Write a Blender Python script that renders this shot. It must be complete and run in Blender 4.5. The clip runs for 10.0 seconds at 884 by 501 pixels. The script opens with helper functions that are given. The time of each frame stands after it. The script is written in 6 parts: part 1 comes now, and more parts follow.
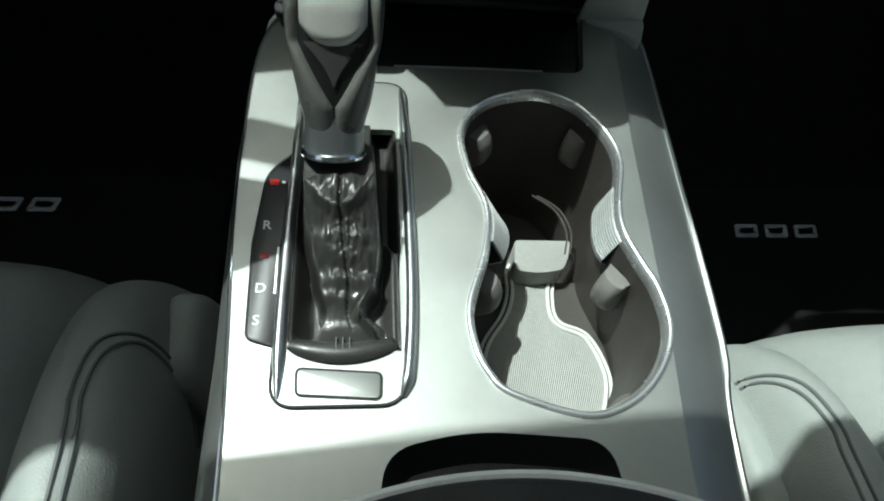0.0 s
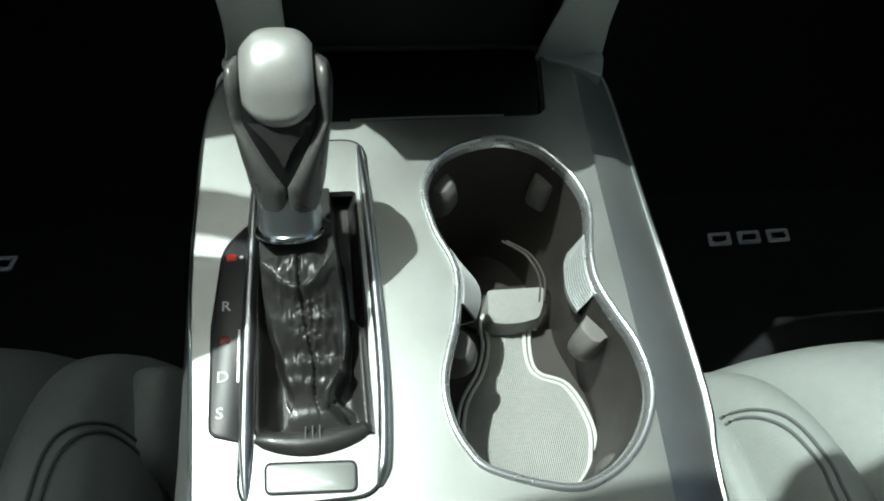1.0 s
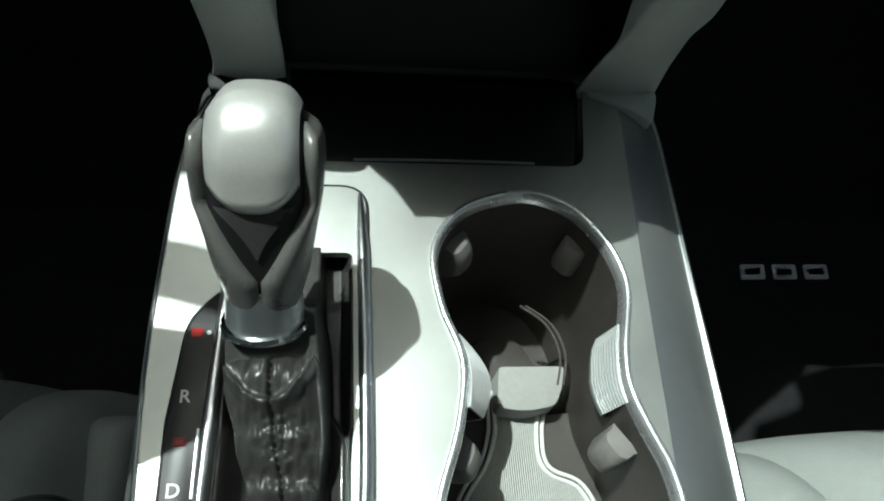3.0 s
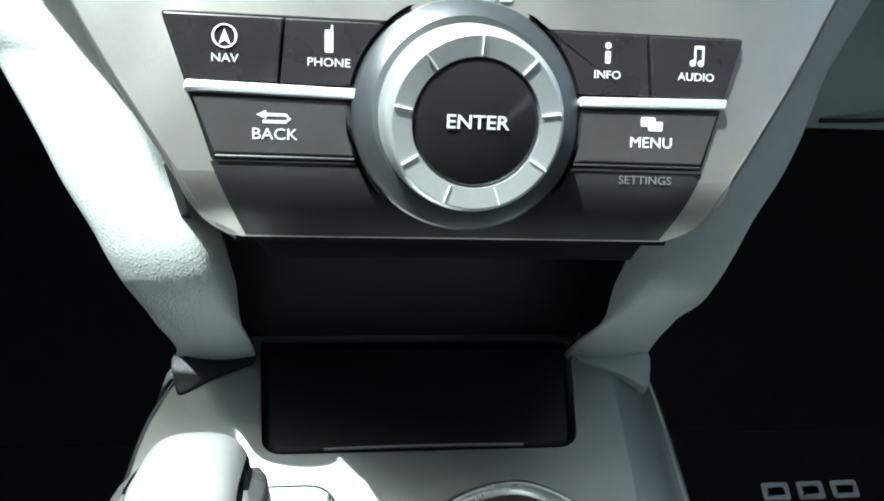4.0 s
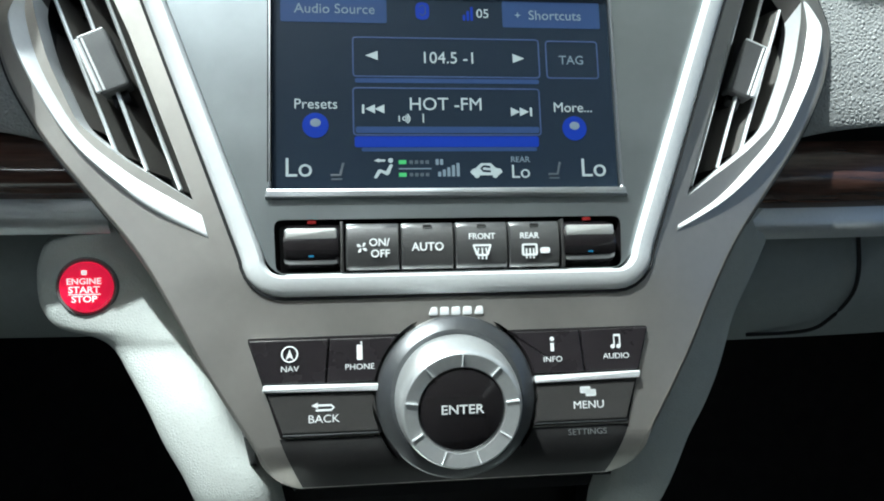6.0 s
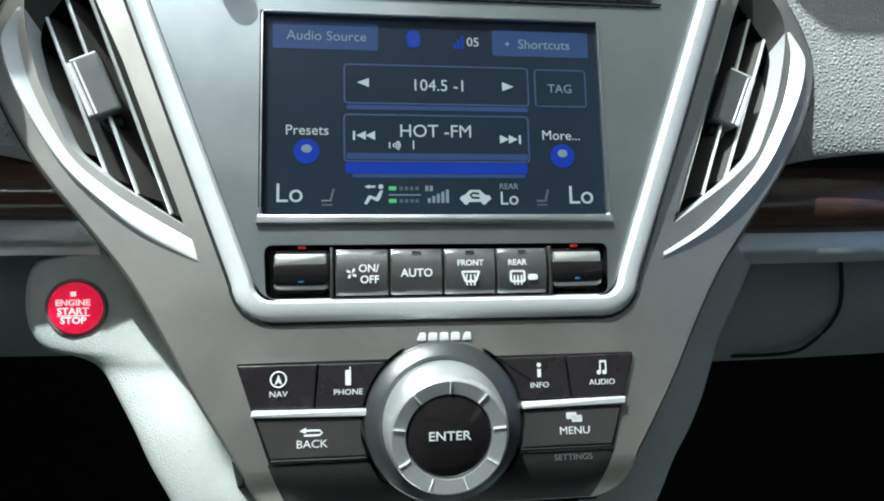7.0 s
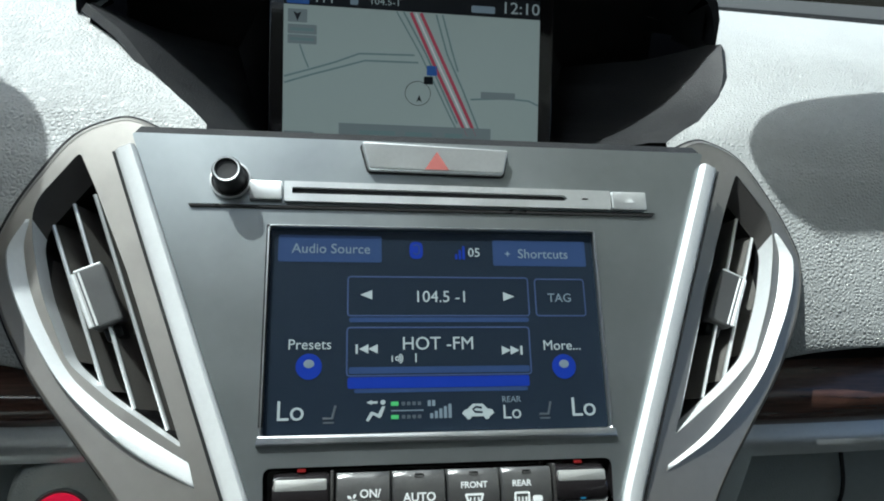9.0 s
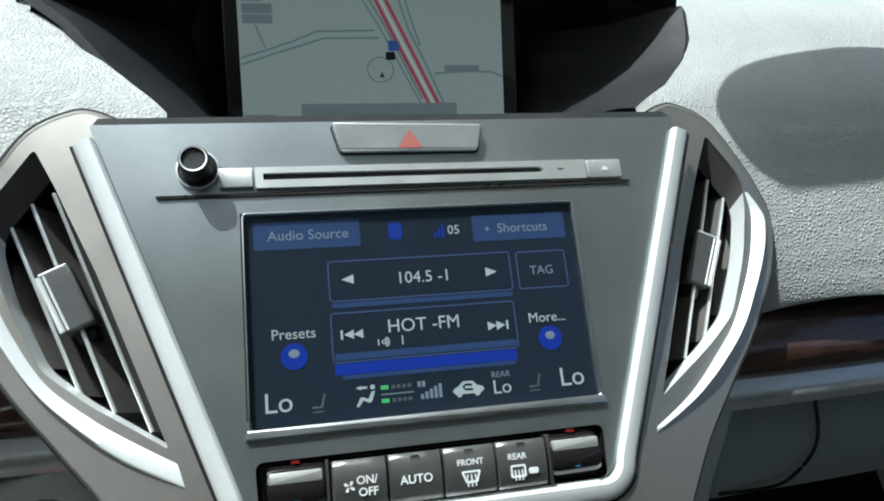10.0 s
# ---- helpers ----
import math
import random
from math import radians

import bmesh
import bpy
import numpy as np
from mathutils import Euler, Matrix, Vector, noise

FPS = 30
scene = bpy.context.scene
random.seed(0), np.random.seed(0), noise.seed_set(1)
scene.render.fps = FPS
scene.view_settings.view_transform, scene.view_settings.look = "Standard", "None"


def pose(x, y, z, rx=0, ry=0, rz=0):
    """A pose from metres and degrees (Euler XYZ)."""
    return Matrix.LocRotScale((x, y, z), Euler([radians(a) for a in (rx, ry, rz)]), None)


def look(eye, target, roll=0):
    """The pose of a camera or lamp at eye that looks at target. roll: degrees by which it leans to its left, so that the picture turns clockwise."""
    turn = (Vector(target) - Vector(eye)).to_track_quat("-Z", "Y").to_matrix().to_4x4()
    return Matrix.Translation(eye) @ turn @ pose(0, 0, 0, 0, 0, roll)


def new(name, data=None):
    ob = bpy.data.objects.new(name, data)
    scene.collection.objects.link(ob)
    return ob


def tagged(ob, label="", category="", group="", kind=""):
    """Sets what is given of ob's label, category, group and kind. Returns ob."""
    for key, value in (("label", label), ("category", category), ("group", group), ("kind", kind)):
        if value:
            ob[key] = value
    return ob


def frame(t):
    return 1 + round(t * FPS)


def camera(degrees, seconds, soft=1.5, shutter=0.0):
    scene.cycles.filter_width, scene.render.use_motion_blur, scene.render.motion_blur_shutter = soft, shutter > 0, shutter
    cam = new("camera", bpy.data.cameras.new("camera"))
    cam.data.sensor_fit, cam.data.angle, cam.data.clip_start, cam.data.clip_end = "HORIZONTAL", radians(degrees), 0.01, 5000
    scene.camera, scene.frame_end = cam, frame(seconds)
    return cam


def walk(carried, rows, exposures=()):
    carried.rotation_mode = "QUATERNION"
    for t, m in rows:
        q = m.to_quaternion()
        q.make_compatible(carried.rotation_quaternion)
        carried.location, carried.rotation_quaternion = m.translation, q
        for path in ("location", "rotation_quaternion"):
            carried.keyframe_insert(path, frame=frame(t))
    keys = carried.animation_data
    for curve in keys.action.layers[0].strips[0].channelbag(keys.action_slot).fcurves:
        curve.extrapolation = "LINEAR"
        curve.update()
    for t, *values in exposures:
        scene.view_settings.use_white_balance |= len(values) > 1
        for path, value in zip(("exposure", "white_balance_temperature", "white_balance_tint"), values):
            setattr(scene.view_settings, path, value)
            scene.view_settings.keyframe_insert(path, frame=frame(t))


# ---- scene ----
# A car's front interior: centre console with gear lever and cup holders, centre stack with two screens, dashboard.
cam = camera(66.0, 10.0, soft=1.9, shutter=0.0)
PATH = [
    (0, (-0.0695, -0.0143, 0.7272), (0.1746, 1.1376, -0.8895), 9.99),
    (0.5, (-0.0703, -0.0055, 0.7425), (0.1897, 1.1651, -0.8582), 8.36),
    (1, (-0.0613, 0.0211, 0.7364), (0.2473, 1.1693, -0.8718), 8.58),
    (1.5, (-0.0506, 0.0348, 0.7214), (0.2790, 1.0191, -0.9882), 13.32),
    (2, (-0.0519, 0.0564, 0.7156), (0.2347, 1.0184, -1.0143), 13.43),
    (2.2, (-0.0547, 0.0602, 0.7136), (0.2357, 1.0207, -1.0164), 14.46),
    (3.3, (-0.0469, 0.1206, 0.7230), (0.2281, 1.2675, -0.8922), 11.45),
    (3.5, (-0.0448, 0.1312, 0.7276), (0.2388, 1.3486, -0.8336), 11.03),
    (3.7, (-0.0446, 0.1536, 0.7358), (0.2446, 1.4392, -0.7687), 10.01),
    (4, (-0.0338, 0.1667, 0.7379), (0.2237, 1.5950, -0.6381), 7.74),
    (4.5, (-0.0303, 0.1721, 0.7710), (0.2005, 1.7229, -0.4707), 4.62),
    (5, (-0.0306, 0.1491, 0.8025), (0.1479, 1.7746, -0.3489), 2.36),
    (5.5, (-0.0373, 0.1331, 0.8257), (0.1688, 1.7919, -0.2724), 2.58),
    (5.7, (-0.0376, 0.1287, 0.8309), (0.1748, 1.7975, -0.2507), 2.79),
    (6.8, (-0.0368, 0.1284, 0.8387), (0.1998, 1.8161, -0.2080), 3.47),
    (7, (-0.0371, 0.1300, 0.8428), (0.2094, 1.8189, -0.1997), 3.85),
    (7.5, (-0.0376, 0.1328, 0.8517), (0.2222, 1.8426, -0.1529), 3.90),
    (8, (-0.0369, 0.1447, 0.8642), (0.2313, 1.8776, -0.0977), 4.23),
    (8.5, (-0.0413, 0.1557, 0.8809), (0.2489, 1.9182, -0.0189), 4.50),
    (9, (-0.0466, 0.1557, 0.8899), (0.2515, 1.9684, 0.0993), 4.53),
    (9.5, (-0.0517, 0.1526, 0.8912), (0.2511, 1.9788, 0.1340), 4.13),
    (10, (-0.0551, 0.1621, 0.8890), (0.3570, 1.9245, 0.0382), 2.53),
]
walk(cam, [(t, look(eye, target, roll)) for t, eye, target, roll in PATH],
     exposures=[(0, 0.1, 5950, -6), (2, 0, 5950, -6), (3.5, 0.15, 5900, -5), (4, 1.3, 5600, -4), (4.5, 1.7, 5600, -4), (5, 1.15, 5650, -3), (5.5, 0.6, 5700, -2), (7, 0.35, 5750, -1), (8.5, 0.15, 5800, 0), (10, 0.1, 5800, 0)])

# ---- light: a high sun through the windscreen, and the sky ----
SUN_WAY = Vector((0.39, -0.13, -1.0)).normalized()
world = bpy.data.worlds.new("world")
scene.world = world
world.use_nodes = True
wn = world.node_tree.nodes
sky = wn.new("ShaderNodeTexSky")
sky.sky_type, sky.sun_disc = "NISHITA", False
sky.dust_density, sky.ozone_density = 5.0, 0.3
sky.sun_elevation = math.asin(-SUN_WAY.z)
sky.sun_rotation = math.atan2(-SUN_WAY.x, -SUN_WAY.y)
wn["Background"].inputs["Strength"].default_value = 0.105
world.node_tree.links.new(sky.outputs[0], wn["Background"].inputs["Color"])
sun = new("sun", bpy.data.lights.new("sun", "SUN"))
sun.data.energy, sun.data.angle, sun.data.color = 4.6, radians(0.6), (1.0, 0.97, 0.92)
sun.matrix_basis = look(Vector((0, 0, 0)) - SUN_WAY * 4, (0, 0, 0))


# ---- materials ----
def material(name, color, rough=0.5, metal=0.0, vary=0.06, scale=40.0, bump=0.0, bump_scale=400.0, coat=0.0, kind="noise", aniso=None, sheen=0.0):
    m = bpy.data.materials.new(name)
    m.use_nodes = True
    nt = m.node_tree
    b = nt.nodes["Principled BSDF"]
    b.inputs["Roughness"].default_value = rough
    b.inputs["Metallic"].default_value = metal
    b.inputs["Coat Weight"].default_value = coat
    b.inputs["Coat Roughness"].default_value = 0.08
    b.inputs["Sheen Weight"].default_value = sheen
    co = nt.nodes.new("ShaderNodeTexCoord")
    mp = nt.nodes.new("ShaderNodeMapping")
    nt.links.new(co.outputs["Object"], mp.inputs["Vector"])
    if aniso:
        mp.inputs["Scale"].default_value = aniso
    n1 = nt.nodes.new("ShaderNodeTexNoise")
    n1.inputs["Scale"].default_value, n1.inputs["Detail"].default_value = scale, 6
    nt.links.new(mp.outputs[0], n1.inputs["Vector"])
    n2 = nt.nodes.new("ShaderNodeTexNoise")
    n2.inputs["Scale"].default_value, n2.inputs["Detail"].default_value = scale * 9, 3
    nt.links.new(mp.outputs[0], n2.inputs["Vector"])
    add = nt.nodes.new("ShaderNodeMath")
    add.operation = "ADD"
    nt.links.new(n1.outputs["Fac"], add.inputs[0])
    nt.links.new(n2.outputs["Fac"], add.inputs[1])
    ramp = nt.nodes.new("ShaderNodeMapRange")
    ramp.inputs["From Min"].default_value, ramp.inputs["From Max"].default_value = 0.6, 1.4
    ramp.inputs["To Min"].default_value, ramp.inputs["To Max"].default_value = 1 - vary, 1 + vary
    nt.links.new(add.outputs[0], ramp.inputs["Value"])
    mul = nt.nodes.new("ShaderNodeVectorMath")
    mul.operation = "SCALE"
    mul.inputs[0].default_value = color
    nt.links.new(ramp.outputs[0], mul.inputs["Scale"])
    nt.links.new(mul.outputs[0], b.inputs["Base Color"])
    rr = nt.nodes.new("ShaderNodeMapRange")
    rr.inputs["From Min"].default_value, rr.inputs["From Max"].default_value = 0.3, 0.7
    rr.inputs["To Min"].default_value, rr.inputs["To Max"].default_value = rough * 0.88, min(1, rough * 1.12)
    nt.links.new(n1.outputs["Fac"], rr.inputs["Value"])
    nt.links.new(rr.outputs[0], b.inputs["Roughness"])
    if bump:
        if kind == "leather":
            t = nt.nodes.new("ShaderNodeTexVoronoi")
            t.feature = "DISTANCE_TO_EDGE"
            out = t.outputs["Distance"]
        elif kind == "rib":
            t = nt.nodes.new("ShaderNodeTexWave")
            t.inputs["Distortion"].default_value = 0.4
            out = t.outputs["Fac"]
        else:
            t = nt.nodes.new("ShaderNodeTexNoise")
            t.inputs["Detail"].default_value = 4
            out = t.outputs["Fac"]
        t.inputs["Scale"].default_value = bump_scale
        nt.links.new(mp.outputs[0], t.inputs["Vector"])
        bp = nt.nodes.new("ShaderNodeBump")
        bp.inputs["Strength"].default_value, bp.inputs["Distance"].default_value = bump, 0.0006
        nt.links.new(out, bp.inputs["Height"])
        nt.links.new(bp.outputs[0], b.inputs["Normal"])
    return m


def glow(name, color, strength, rough=0.2):
    m = bpy.data.materials.new(name)
    m.use_nodes = True
    b = m.node_tree.nodes["Principled BSDF"]
    b.inputs["Base Color"].default_value = (*color, 1)
    b.inputs["Roughness"].default_value = rough
    b.inputs["Emission Color"].default_value = (*color, 1)
    b.inputs["Emission Strength"].default_value = strength
    b.inputs["Specular IOR Level"].default_value = 0.3
    return m


M_CONSOLE = material("console_silver_paint", (0.50, 0.52, 0.50), 0.42, 0.92, 0.04, 18, 0.05, 2600)
M_CHAMFER = material("side_grey_plastic", (0.20, 0.21, 0.21), 0.5, 0.0, 0.06, 30, 0.12, 900)
M_TITAN = material("titanium_satin_paint", (0.51, 0.49, 0.455), 0.39, 0.86, 0.05, 25, 0.08, 2400)
M_PANEL = material("insert_grey_panel", (0.44, 0.475, 0.485), 0.33, 0.90, 0.04, 20, 0.05, 2600)
M_LEG = material("leg_light_grey_plastic", (0.60, 0.63, 0.60), 0.5, 0.0, 0.05, 30, 0.55, 620, kind="leather")
M_SIDE = material("side_silver_paint", (0.40, 0.42, 0.415), 0.42, 0.78, 0.04, 18, 0.05, 2600)
M_GUN = material("gunmetal_ring", (0.15, 0.155, 0.16), 0.33, 0.8, 0.05, 40, 0.04, 2600)
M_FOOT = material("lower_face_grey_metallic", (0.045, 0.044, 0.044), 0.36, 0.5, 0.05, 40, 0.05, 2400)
M_STRIP = material("bright_satin_strip", (0.88, 0.90, 0.90), 0.40, 0.22, 0.04, 60, 0.05, 2600)
M_EDGE = material("polished_metal_edge", (0.66, 0.68, 0.70), 0.32, 1.0, 0.05, 60)
M_CHROME = material("brushed_chrome", (0.78, 0.80, 0.82), 0.16, 1.0, 0.05, 60)
M_RIM = material("satin_chrome_rim", (0.86, 0.88, 0.89), 0.27, 0.85, 0.04, 60)
M_SATIN = material("satin_chrome", (0.82, 0.84, 0.84), 0.36, 0.75, 0.05, 60, 0.06, 2600)
M_BLACK = material("black_plastic", (0.010, 0.010, 0.011), 0.42, 0.0, 0.15, 40, 0.12, 1500)
M_GLOSS = material("gloss_black_plastic", (0.016, 0.014, 0.015), 0.12, 0.0, 0.10, 30, 0.0, 900, coat=0.6)
M_KEY = material("dark_key_plastic", (0.020, 0.017, 0.019), 0.28, 0.0, 0.10, 60, 0.05, 2400)
M_TAB = material("vent_tab_satin_paint", (0.13, 0.132, 0.132), 0.40, 0.4, 0.05, 60, 0.04, 2400)
M_KEY_GREY = material("grey_key_plastic", (0.055, 0.053, 0.051), 0.36, 0.2, 0.08, 60, 0.05, 2400)
M_BEVEL = material("vent_edge_dark_plastic", (0.085, 0.080, 0.076), 0.45, 0.0, 0.06, 60, 0.05, 2400)
M_VANE = material("vent_vane_plastic", (0.15, 0.143, 0.132), 0.45, 0.0, 0.08, 60, 0.05, 2400)
M_SWITCH = material("switch_metallic_paint", (0.11, 0.108, 0.105), 0.30, 0.55, 0.06, 60, 0.04, 2400)
M_DASH = material("dash_soft_grey_vinyl", (0.50, 0.51, 0.50), 0.45, 0.0, 0.09, 22, 1.8, 440, kind="leather")
M_HOOD = material("hood_charcoal_vinyl", (0.014, 0.0145, 0.016), 0.55, 0.0, 0.12, 30, 0.5, 520, kind="leather")
M_LOWER = material("lower_dash_grey_plastic", (0.35, 0.385, 0.385), 0.55, 0.0, 0.06, 22, 0.5, 620, kind="leather")
M_SEAT = material("seat_pale_grey_leather", (0.335, 0.36, 0.345), 0.48, 0.0, 0.06, 14, 0.5, 420, kind="leather")
M_SEAM = material("seam_dark_thread", (0.14, 0.15, 0.15), 0.7, 0.0, 0.1, 200)
M_BOOT = material("boot_black_leather", (0.038, 0.037, 0.035), 0.36, 0.0, 0.12, 60, 0.16, 1300, kind="leather", coat=0.3)
M_LABEL = material("label_strip_black", (0.016, 0.016, 0.018), 0.40, 0.0, 0.10, 30)
M_CLIMATE = material("climate_key_metallic_paint", (0.20, 0.20, 0.198), 0.34, 0.72, 0.06, 60, 0.04, 2400)
M_KNOB = material("knob_charcoal_leather", (0.105, 0.104, 0.099), 0.29, 0.0, 0.06, 60, 0.06, 1800, kind="leather")
M_CAP = material("knob_satin_cap", (0.62, 0.625, 0.60), 0.34, 0.5, 0.05, 60, 0.06, 2400)
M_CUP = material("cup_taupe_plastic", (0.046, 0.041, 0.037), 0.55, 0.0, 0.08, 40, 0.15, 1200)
M_GRIP = material("grip_tab_grey_rubber", (0.17, 0.163, 0.155), 0.6, 0.0, 0.08, 40, 0.15, 1200)
M_MAT = material("cup_rubber_mat", (0.33, 0.335, 0.32), 0.7, 0.0, 0.08, 40, 0.2, 1200)
M_RIBMAT = material("cup_ribbed_mat", (0.42, 0.43, 0.41), 0.6, 0.0, 0.10, 30, 0.8, 260, kind="rib")
M_MATLIP = material("cup_mat_lip", (0.74, 0.75, 0.72), 0.5, 0.0, 0.05, 60)
M_CARPET = material("black_carpet", (0.0035, 0.0035, 0.004), 0.97, 0.0, 0.35, 60, 1.0, 900)
M_FLOORMAT = material("floor_mat_pile", (0.007, 0.0068, 0.0078), 0.97, 0.0, 0.35, 70, 1.0, 1100)
M_BADGE = material("badge_grey_thread", (0.72, 0.74, 0.78), 0.6, 0.0, 0.1, 200, 0.4, 1500)
M_WOOD = material("dark_burl_wood", (0.085, 0.040, 0.028), 0.22, 0.0, 0.75, 14, 0.0, 300, coat=1.0, aniso=(0.35, 3.0, 5.0))
M_PRINT = material("white_print", (0.80, 0.82, 0.82), 0.5, 0.0, 0.02, 200)
M_RUBBER = material("black_rubber_seal", (0.012, 0.012, 0.013), 0.7, 0.0, 0.2, 60)
M_ROOF = material("roof_lining_fabric", (0.66, 0.66, 0.63), 0.9, 0.0, 0.06, 40, 0.4, 900)
# for the added sun-blocking sheets; translucent so they pass soft light to the pad
M_BLOCKER = material("blocker_pale_fabric", (0.62, 0.62, 0.59), 0.9, 0.0, 0.06, 40, 0.4, 900)
_vt = M_BLOCKER.node_tree
_thin, _mix = _vt.nodes.new("ShaderNodeBsdfTranslucent"), _vt.nodes.new("ShaderNodeMixShader")
_thin.inputs["Color"].default_value, _mix.inputs[0].default_value = (0.60, 0.60, 0.57, 1), 0.38
_vt.links.new(_vt.nodes["Principled BSDF"].outputs[0], _mix.inputs[1])
_vt.links.new(_thin.outputs[0], _mix.inputs[2])
_vt.links.new(_mix.outputs[0], _vt.nodes["Material Output"].inputs["Surface"])
M_TRIM = material("door_grey_trim", (0.40, 0.40, 0.39), 0.6, 0.0, 0.06, 20, 0.3, 500)
M_GROUND = material("asphalt", (0.06, 0.06, 0.06), 0.9, 0.0, 0.3, 3, 0.4, 60)
M_RED = glow("red_start_button", (0.75, 0.01, 0.05), 0.55)
M_LIT_TXT = glow("lit_button_text", (1.0, 0.80, 0.80), 0.6)
M_RED_LED = glow("red_indicator", (0.55, 0.025, 0.02), 0.12)
M_RED_DIM = glow("dim_red_indicator", (0.16, 0.012, 0.012), 0.10)
M_BLUE_LED = glow("blue_indicator", (0.02, 0.11, 0.20), 0.15)
M_HAZARD = material("hazard_translucent_red", (0.60, 0.20, 0.18), 0.4, 0.0, 0.05, 80)
M_LCD = glow("lcd_dark_blue", (0.011, 0.017, 0.027), 0.22, 0.25)
M_LCD_BTN = glow("lcd_button_blue", (0.022, 0.040, 0.098), 0.3, 0.25)
M_LCD_BLUE = glow("lcd_bright_blue", (0.007, 0.020, 0.17), 0.5, 0.25)
M_LCD_LINE = glow("lcd_line_blue", (0.032, 0.048, 0.105), 0.4, 0.25)
M_LCD_TXT = glow("lcd_text_grey", (0.25, 0.285, 0.29), 0.45, 0.3)
M_LCD_DIM = glow("lcd_text_dim", (0.095, 0.12, 0.14), 0.7, 0.3)
M_LCD_FAINT = glow("lcd_icon_faint", (0.042, 0.050, 0.058), 0.6, 0.3)
M_LCD_GREEN = glow("lcd_green", (0.05, 0.24, 0.075), 0.7, 0.3)
M_MAP = glow("map_grey", (0.192, 0.222, 0.210), 0.60, 0.3)
M_MAP_FIELD = glow("map_label_grey", (0.10, 0.118, 0.12), 0.65, 0.3)
M_MAP_ROAD = glow("map_road_grey", (0.085, 0.12, 0.12), 0.65, 0.3)
M_MAP_RED = glow("map_road_red", (0.22, 0.035, 0.055), 0.6, 0.3)
M_MAP_WHITE = glow("map_road_white", (0.34, 0.33, 0.33), 0.7, 0.3)
M_MAP_BLUE = glow("map_sign_blue", (0.022, 0.06, 0.19), 0.55, 0.3)
M_MAP_DARK = glow("map_mark_dark", (0.006, 0.007, 0.009), 0.4, 0.3)


# ---- building helpers ----
WORLD_OF = {}


def thing(name, base, label, category, group="", kind=""):
    """An empty at a thing's base, under which its parts go."""
    ob = new(name)
    ob.matrix_basis = Matrix.Translation(base)
    ob.empty_display_size = 0.02
    WORLD_OF[ob.name] = Matrix.Translation(base)
    return tagged(ob, label, category, group, kind)


def part(name, bm, mat, parent=None, label="", smooth=True, angle=35):
    """One mesh object from a bmesh in world places, under a thing or a part."""
    me = bpy.data.meshes.new(name)
    m = WORLD_OF[parent.name] if parent else Matrix.Identity(4)
    bm.transform(m.inverted())
    bmesh.ops.recalc_face_normals(bm, faces=bm.faces)
    if smooth:
        for f in bm.faces:
            f.smooth = True
        for e in bm.edges:
            if len(e.link_faces) == 2 and e.calc_face_angle(0) > radians(angle):
                e.smooth = False
    bm.to_mesh(me)
    bm.free()
    me.materials.append(mat)
    ob = new(name, me)
    if parent:
        ob.parent = parent
    WORLD_OF[ob.name] = m
    if label:
        tagged(ob, label)
    return ob


def rounded(points, r, n=5):
    """A polygon with its corners rounded. r: one radius, or one for each corner."""
    out = []
    k = len(points)
    for i in range(k):
        p, a, b = Vector(points[i]), Vector(points[i - 1]), Vector(points[(i + 1) % k])
        ri = r[i] if isinstance(r, (list, tuple)) else r
        if ri <= 0:
            out.append(p)
            continue
        u, v = (a - p), (b - p)
        ri = min(ri, u.length * 0.49, v.length * 0.49)
        s, e = p + u.normalized() * ri, p + v.normalized() * ri
        for j in range(n + 1):
            t = j / n
            out.append(s * (1 - t) ** 2 + p * 2 * t * (1 - t) + e * t ** 2)
    return [Vector((q.x, q.y)) for q in out]


def spline(points, n=8, closed=True):
    """A smooth curve through the points."""
    pts = [Vector(p) for p in points]
    k = len(pts)
    out = []
    for i in range(k if closed else k - 1):
        p0 = pts[i - 1] if (closed or i > 0) else pts[0]
        p1, p2 = pts[i], pts[(i + 1) % k]
        p3 = pts[(i + 2) % k] if (closed or i + 2 < k) else pts[-1]
        for j in range(n):
            t = j / n
            out.append(0.5 * ((2 * p1) + (p2 - p0) * t + (2 * p0 - 5 * p1 + 4 * p2 - p3) * t ** 2 + (3 * p1 - p0 - 3 * p2 + p3) * t ** 3))
    if not closed:
        out.append(pts[-1])
    return out


def inset(loop, d):
    """A closed 2D loop moved inwards by d (outwards if negative)."""
    k = len(loop)
    area = sum(loop[i - 1].x * loop[i].y - loop[i].x * loop[i - 1].y for i in range(k))
    s = 1 if area > 0 else -1
    out = []
    for i in range(k):
        a, p, b = loop[i - 1], loop[i], loop[(i + 1) % k]
        u, v = (p - a), (b - p)
        if u.length < 1e-9 or v.length < 1e-9:
            t = (b - a).normalized()
            out.append(p + s * d * Vector((-t.y, t.x)))
            continue
        u, v = u.normalized(), v.normalized()
        nrm = Vector((-u.y - v.y, u.x + v.x))
        c = max(0.35, nrm.length / 2)
        out.append(p + s * d / c * nrm.normalized())
    return out


def rings(loops, cap0=True, cap1=True, closed=True, bm=None):
    """Skin between loops of equal length, in world places."""
    bm = bm or bmesh.new()
    vs = [[bm.verts.new(p) for p in lp] for lp in loops]
    k = len(loops[0])
    for a, b in zip(vs, vs[1:]):
        for i in range(k if closed else k - 1):
            j = (i + 1) % k
            bm.faces.new((a[i], a[j], b[j], b[i]))
    if cap0 and closed:
        bm.faces.new(vs[0][::-1])
    if cap1 and closed:
        bm.faces.new(vs[-1])
    return bm


def lift(M, loop, w):
    """A 2D loop into the world by the frame M, at height w (a number, or a function of x and y)."""
    return [M @ Vector((p.x, p.y, w(p.x, p.y) if callable(w) else w)) for p in loop]


